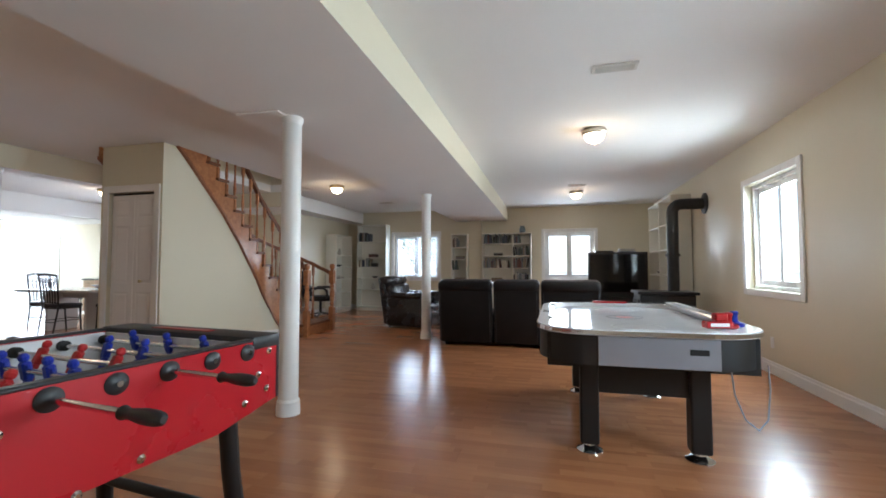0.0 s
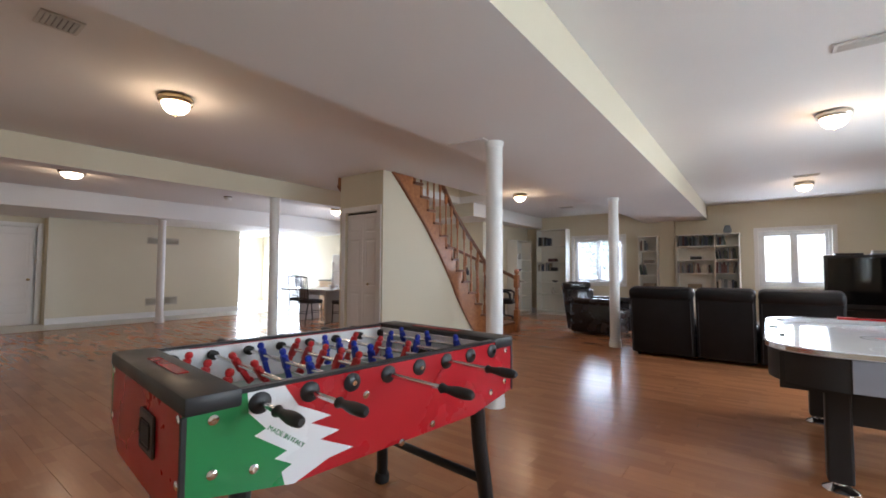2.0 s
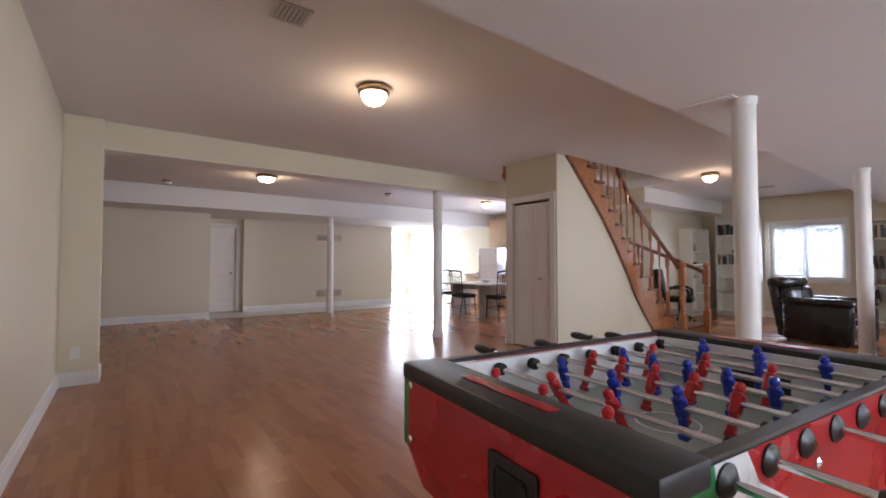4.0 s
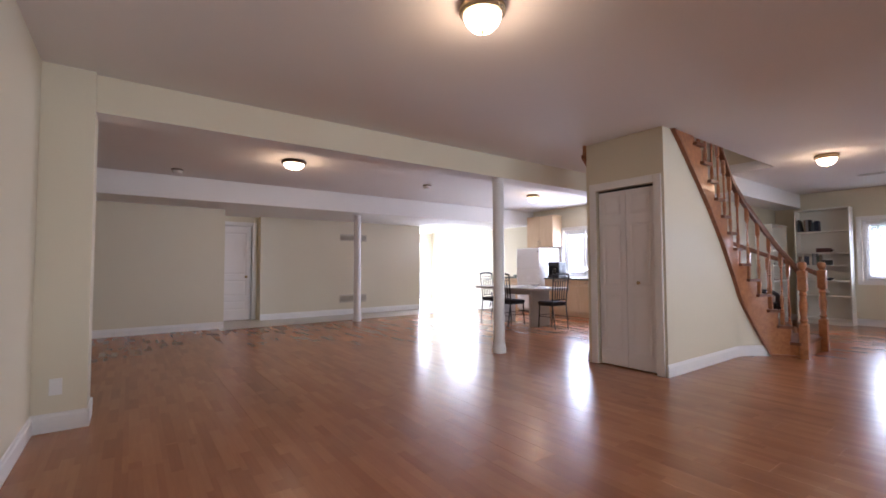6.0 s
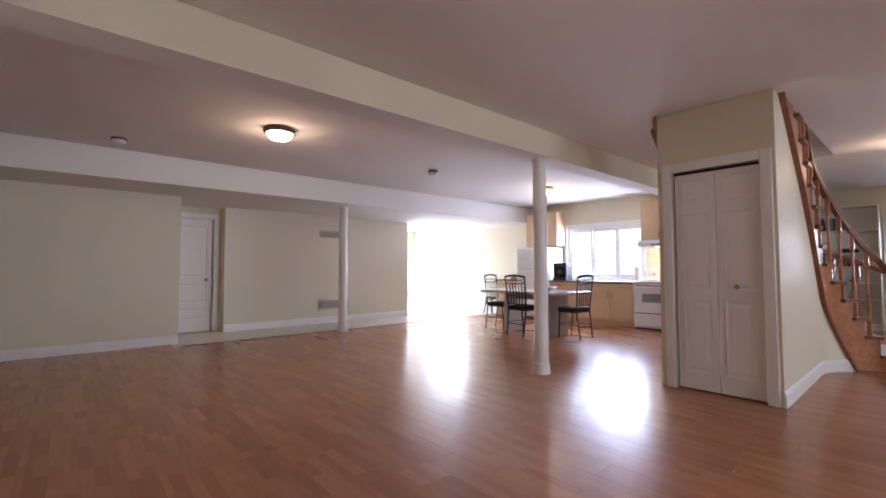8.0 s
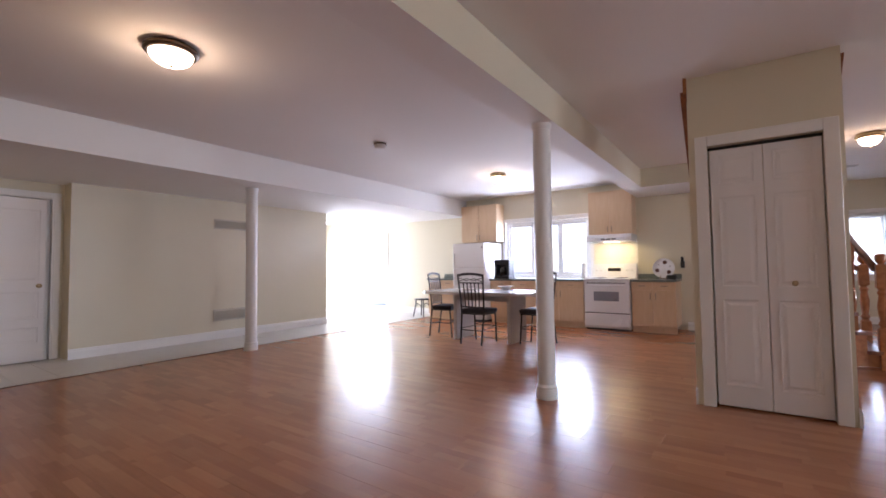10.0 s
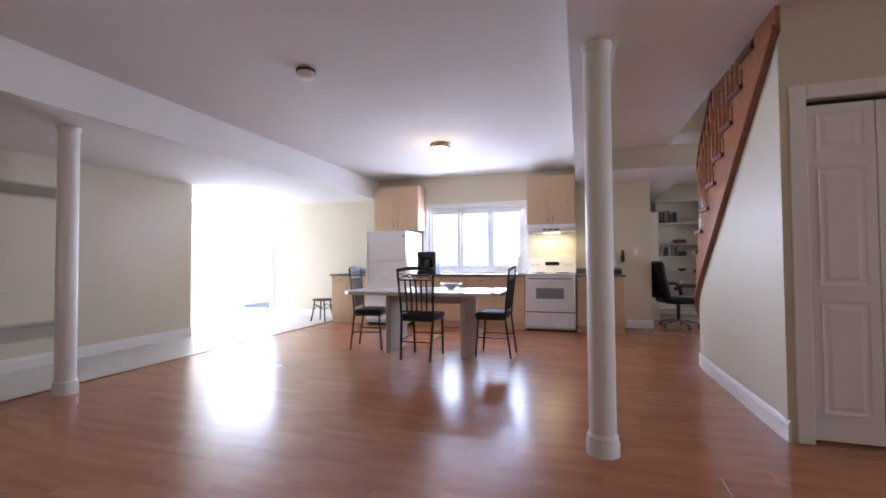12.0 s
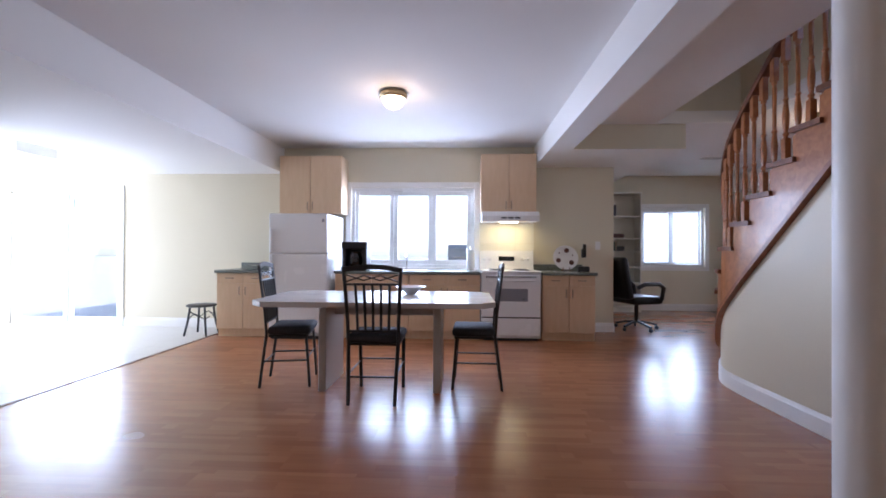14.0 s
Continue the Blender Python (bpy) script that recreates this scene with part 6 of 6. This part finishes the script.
def dining_chair():
    """Faces +y; the back is at y=-0.2."""
    root = thing("dining_chair", "black metal dining chair with slatted back and dark striped seat", "dining chair", None, "chairs round the table")
    bm = B()
    cushion(bm, -0.205, -0.19, 0.435, 0.205, 0.23, 0.50, 0.028)
    part("seat", bm, SEATF, root, "dark striped padded seat", smooth=True)
    bm = B()
    box(bm, -0.19, -0.18, 0.418, 0.19, 0.21, 0.436, 0.004)
    part("seat_frame", bm, BLACKM, root)
    for s in (-1, 1):
        bm = B()
        tube(bm, [(s * 0.17, -0.27, 0), (s * 0.185, -0.20, 0.44), (s * 0.19, -0.215, 0.62), (s * 0.21, -0.27, 1.0)], 0.014, 8)
        part("rear_leg", bm, BLACKM, root, smooth=True)
        bm = B()
        tube(bm, [(s * 0.175, 0.225, 0), (s * 0.18, 0.185, 0.43)], 0.014, 8)
        part("front_leg", bm, BLACKM, root, smooth=True)
        bm = B()
        tube(bm, [(s * 0.178, -0.235, 0.22), (s * 0.178, 0.205, 0.22)], 0.007, 6)
        part("side_stretcher", bm, BLACKM, root)
    bm = B()
    tube(bm, [(-0.18, 0.20, 0.24), (0.18, 0.20, 0.24)], 0.007, 6)
    part("front_stretcher", bm, BLACKM, root)
    bm = B()
    tube(bm, [(-0.18, -0.235, 0.20), (0.18, -0.235, 0.20)], 0.007, 6)
    part("rear_stretcher", bm, BLACKM, root)
    bm = B()
    sweep(bm, [(-0.215, -0.27, 0.985), (-0.1, -0.285, 1.005), (0, -0.29, 1.012), (0.1, -0.285, 1.005), (0.215, -0.27, 0.985)], [(-0.01, -0.018), (0.01, -0.018), (0.01, 0.018), (-0.01, 0.018)])
    part("top_rail", bm, BLACKM, root)
    for z, y in ((0.88, -0.253), (0.53, -0.207)):
        bm = B()
        tube(bm, [(-0.20, y, z), (0.20, y, z)], 0.009, 8)
        part("cross_rail", bm, BLACKM, root)
    for s in (-1, 1):
        bm = B()
        tube(bm, [(s * 0.19, -0.262, 0.95), (s * 0.06, -0.27, 0.91), (-s * 0.06, -0.272, 0.945), (-s * 0.19, -0.262, 0.90)], 0.006, 6)
        part("curved_brace", bm, BLACKM, root)
    for i in range(5):
        bm = B()
        x = -0.115 + i * 0.0575
        tube(bm, [(x, -0.207, 0.53), (x * 1.05, -0.222, 0.7), (x * 1.1, -0.253, 0.88)], 0.0105, 6)
        part("back_slat", bm, BLACKM, root)
    return root


first = dining_chair()
slim = Matrix.Diagonal((1, 0.9, 1, 1))
first.matrix_world = pose(-7.88, 5.715, 0) @ slim
copy_thing(first, pose(-8.69, 6.03, 0, 0, 0, -80) @ slim)
copy_thing(first, pose(-7.11, 6.04, 0, 0, 0, 88) @ slim)
# bentwood stool
root = thing("side_stool", "dark grey round-seated bentwood stool standing on the tiles by the cabinet", "stool", pose(-10.70, 8.0, 0) @ Matrix.Diagonal((1, 1, 0.85, 1)))
bm = B()
lathe(bm, [(0.0, 0.44), (0.17, 0.44), (0.185, 0.45), (0.185, 0.465), (0.17, 0.475), (0, 0.47)], segs=28, close=False)
part("seat", bm, BLACKM, root, smooth=True)
for i in range(4):
    a = radians(45 + 90 * i)
    ca, sa = math.cos(a), math.sin(a)
    bm = B()
    tube(bm, [(0.14 * ca, 0.14 * sa, 0.44), (0.17 * ca, 0.17 * sa, 0.2), (0.21 * ca, 0.21 * sa, 0)], 0.014, 8)
    part("leg", bm, BLACKM, root, smooth=True)
bm = B()
tube(bm, [(0.155 * math.cos(radians(22.5 * i)), 0.155 * math.sin(radians(22.5 * i)), 0.3 + 0.05 * math.cos(radians(90 * i))) for i in range(16)], 0.008, 6)
part("bentwood_ring", bm, BLACKM, root)

# ---------- outside ----------
bm = B()
box(bm, -90, -60, -0.4, 90, 11.3, -0.2)
box(bm, -90, 11.3, -0.4, 90, 120, -0.2)
structure("ground", bm, GRASS)
# pale sheets added far past the patio, their colour imitates glare outside
slab("patio_bright_ground", -80, 8.9, -0.2, 60, 110, -0.13, STONE)
slab("west_bright_ground", -80, -30, -0.2, -14.96, 8.7, -0.13, STONE)
slab("side_bright_ground", 3.2, -30, -0.2, 60, 8.8, -0.13, STONE)


def tree(x, y, h, spread, seed, label):
    r = random.Random(seed)
    root = thing("tree", label, "tree", pose(x, y, -0.2), "garden trees")
    bm = B()
    rod(bm, (0, 0, 0), (0.1, 0, h * 0.45), 0.16, 10, 0.1)
    for i in range(7):
        a = r.uniform(0, 6.28)
        z = h * r.uniform(0.3, 0.5)
        rod(bm, (0.05, 0, z), (spread * 0.7 * math.cos(a), spread * 0.7 * math.sin(a), z + h * 0.3), 0.06, 6, 0.02)
    part("trunk", bm, BARK, root)
    verts, faces = [], []
    for i in range(5200):
        a, b, q = r.uniform(0, 6.28), r.uniform(-1, 1), r.uniform(0.55, 1.0)
        k = 0.75 + 0.25 * math.sin(a * 3 + b * 4 + seed)
        s = math.sqrt(1 - b * b)
        c = Vector((spread * k * q * s * math.cos(a), spread * k * q * s * math.sin(a), h * 0.62 + h * 0.38 * k * q * b))
        u = Vector((r.uniform(-1, 1), r.uniform(-1, 1), r.uniform(-1, 1))).normalized() * 0.14
        v = u.cross(Vector((r.uniform(-1, 1), r.uniform(-1, 1), r.uniform(-1, 1)))).normalized() * 0.08
        n = len(verts)
        verts += [c - u, c + v, c + u, c - v]
        faces.append((n, n + 1, n + 2, n + 3))
    me = bpy.data.meshes.new("crown")
    me.from_pydata(verts, [], faces)
    me.materials.append(LEAF)
    ob = new("crown", me)
    ob.parent = root
    tagged(ob, "leafy green crown", kind="stuff")


for i, (x, y, h, s) in enumerate([(-4.9, 17.5, 4.6, 1.3)]):
    tree(x, y, h, s, i + 3, "broad green leafy garden tree standing on the lawn")


bbq = thing("barbecue", "pale grey covered barbecue standing on the paving outside the kitchen window", "barbecue", pose(-7.15, 11.6, -0.13))
COVER = material("grey_enamel", (0.34, 0.37, 0.40), 0.5)
bm = B()
prism(bm, [(-0.24, 0.98), (0.24, 0.98), (0.26, 1.16), (0.22, 1.32), (0.12, 1.40), (-0.12, 1.40), (-0.22, 1.32), (-0.26, 1.16)], -0.36, 0.36, "x")
part("lid", bm, COVER, bbq, "rounded grey lid")
bm = B()
box(bm, -0.38, -0.25, 0.84, 0.38, 0.25, 0.979, 0.01)
part("firebox", bm, BLACKM, bbq)
bm = B()
tube(bm, [(-0.25, -0.25, 1.14), (-0.25, -0.31, 1.14), (0.25, -0.31, 1.14), (0.25, -0.25, 1.14)], 0.012, 8)
part("handle", bm, STEEL, bbq, "metal handle")
for sx in (-1, 1):
    bm = B()
    box(bm, min(sx * 0.39, sx * 0.66), -0.2, 0.90, max(sx * 0.39, sx * 0.66), 0.2, 0.93, 0.004)
    part("side_shelf", bm, COVER, bbq)
    for sy in (-1, 1):
        bm = B()
        box(bm, sx * 0.33 - 0.02, sy * 0.2 - 0.02, 0.0, sx * 0.33 + 0.02, sy * 0.2 + 0.02, 0.84, 0.003)
        part("leg", bm, BLACKM, bbq)


# ---------- floor boards and tiles ----------
FX0, FX1, FY0, FY1 = -10.5, 2.68, -2.5, 10.94
BL, BW, GAPW = 1.29, 0.195, 0.0008
rf = random.Random(21)
near_parts, rest = [], []
j = 0
y = FY0
while y < FY1 - 0.01:
    y1 = min(y + BW, FY1)
    west = -10.82 if y1 < 1.12 else FX0
    x = west - rf.uniform(0, BL)
    while x < FX1:
        a, b = max(x, west), min(x + BL, FX1)
        if b - a > 0.02:
            near_parts.append((a, b, y, y1))
        x += BL
    y = y1
    j += 1


def in_stretch(r):
    cx, cy = (r[0] + r[1]) / 2, (r[2] + r[3]) / 2
    return -7.6 < cx < 0.6 and 0.2 < cy < 4.6


single_boards = [r for r in near_parts if in_stretch(r)][:300]
chosen = set(single_boards)
floor = slab("floor", FX0, FY0, -0.008, FX1, FY1, -0.0030, SUBFLOOR, "honey-brown laminate board floor")
cache = {}
for r in single_boards:
    L, Wd = round(r[1] - r[0], 3), round(r[3] - r[2], 3)
    if (L, Wd) not in cache:
        bm = B()
        box(bm, GAPW / 2, GAPW / 2, -0.005, L - GAPW / 2, Wd - GAPW / 2, 0.0, 0.0005)
        cache[L, Wd] = finish("floor_board", bm, FLOOR)
    ob = new("floor_board", cache[L, Wd])
    ob.parent = floor
    ob.location = (r[0], r[2], 0)
verts, faces = [], []
for r in near_parts:
    if r in chosen:
        continue
    a, b, c, d = r
    n = len(verts)
    verts += [(a, c, -0.005), (b, c, -0.005), (b, d, -0.005), (a, d, -0.005), (a, c, 0), (b, c, 0), (b, d, 0), (a, d, 0)]
    faces += [(n + 4, n + 5, n + 6, n + 7), (n, n + 1, n + 5, n + 4), (n + 1, n + 2, n + 6, n + 5), (n + 2, n + 3, n + 7, n + 6), (n + 3, n, n + 4, n + 7)]
me = bpy.data.meshes.new("floor_board_field")
me.from_pydata(verts, [], faces)
me.materials.append(FLOORJ)
ob = new("floor_board_field", me)
ob.parent = floor
tagged(ob, kind="stuff")

tiles = slab("floor_tiles", -14.93, -2.5, -0.05, -10.5, 8.71, -0.0030, GROUT, "pale square ceramic tile floor")
T = 0.33
bm = B()
box(bm, 0.002, 0.002, -0.0085, T - 0.002, T - 0.002, 0.0)
tile_me = finish("floor_tile", bm, TILE)
count = 0
for i in range(13):
    for k in range(34):
        x, yy = -10.5 - 0.03 - (i + 1) * T, 8.55 - (k + 1) * T
        if yy < 1.1 or count >= 300:
            continue
        if i > 3 and yy < 6.0:
            continue
        ob = new("floor_tile", tile_me)
        ob.parent = tiles
        ob.location = (x, yy, 0)
        count += 1
slab("floor_transition", -10.53, 1.1, -0.004, -10.495, 8.55, 0.006, OAKD, "dark wood transition strip", 0.002)
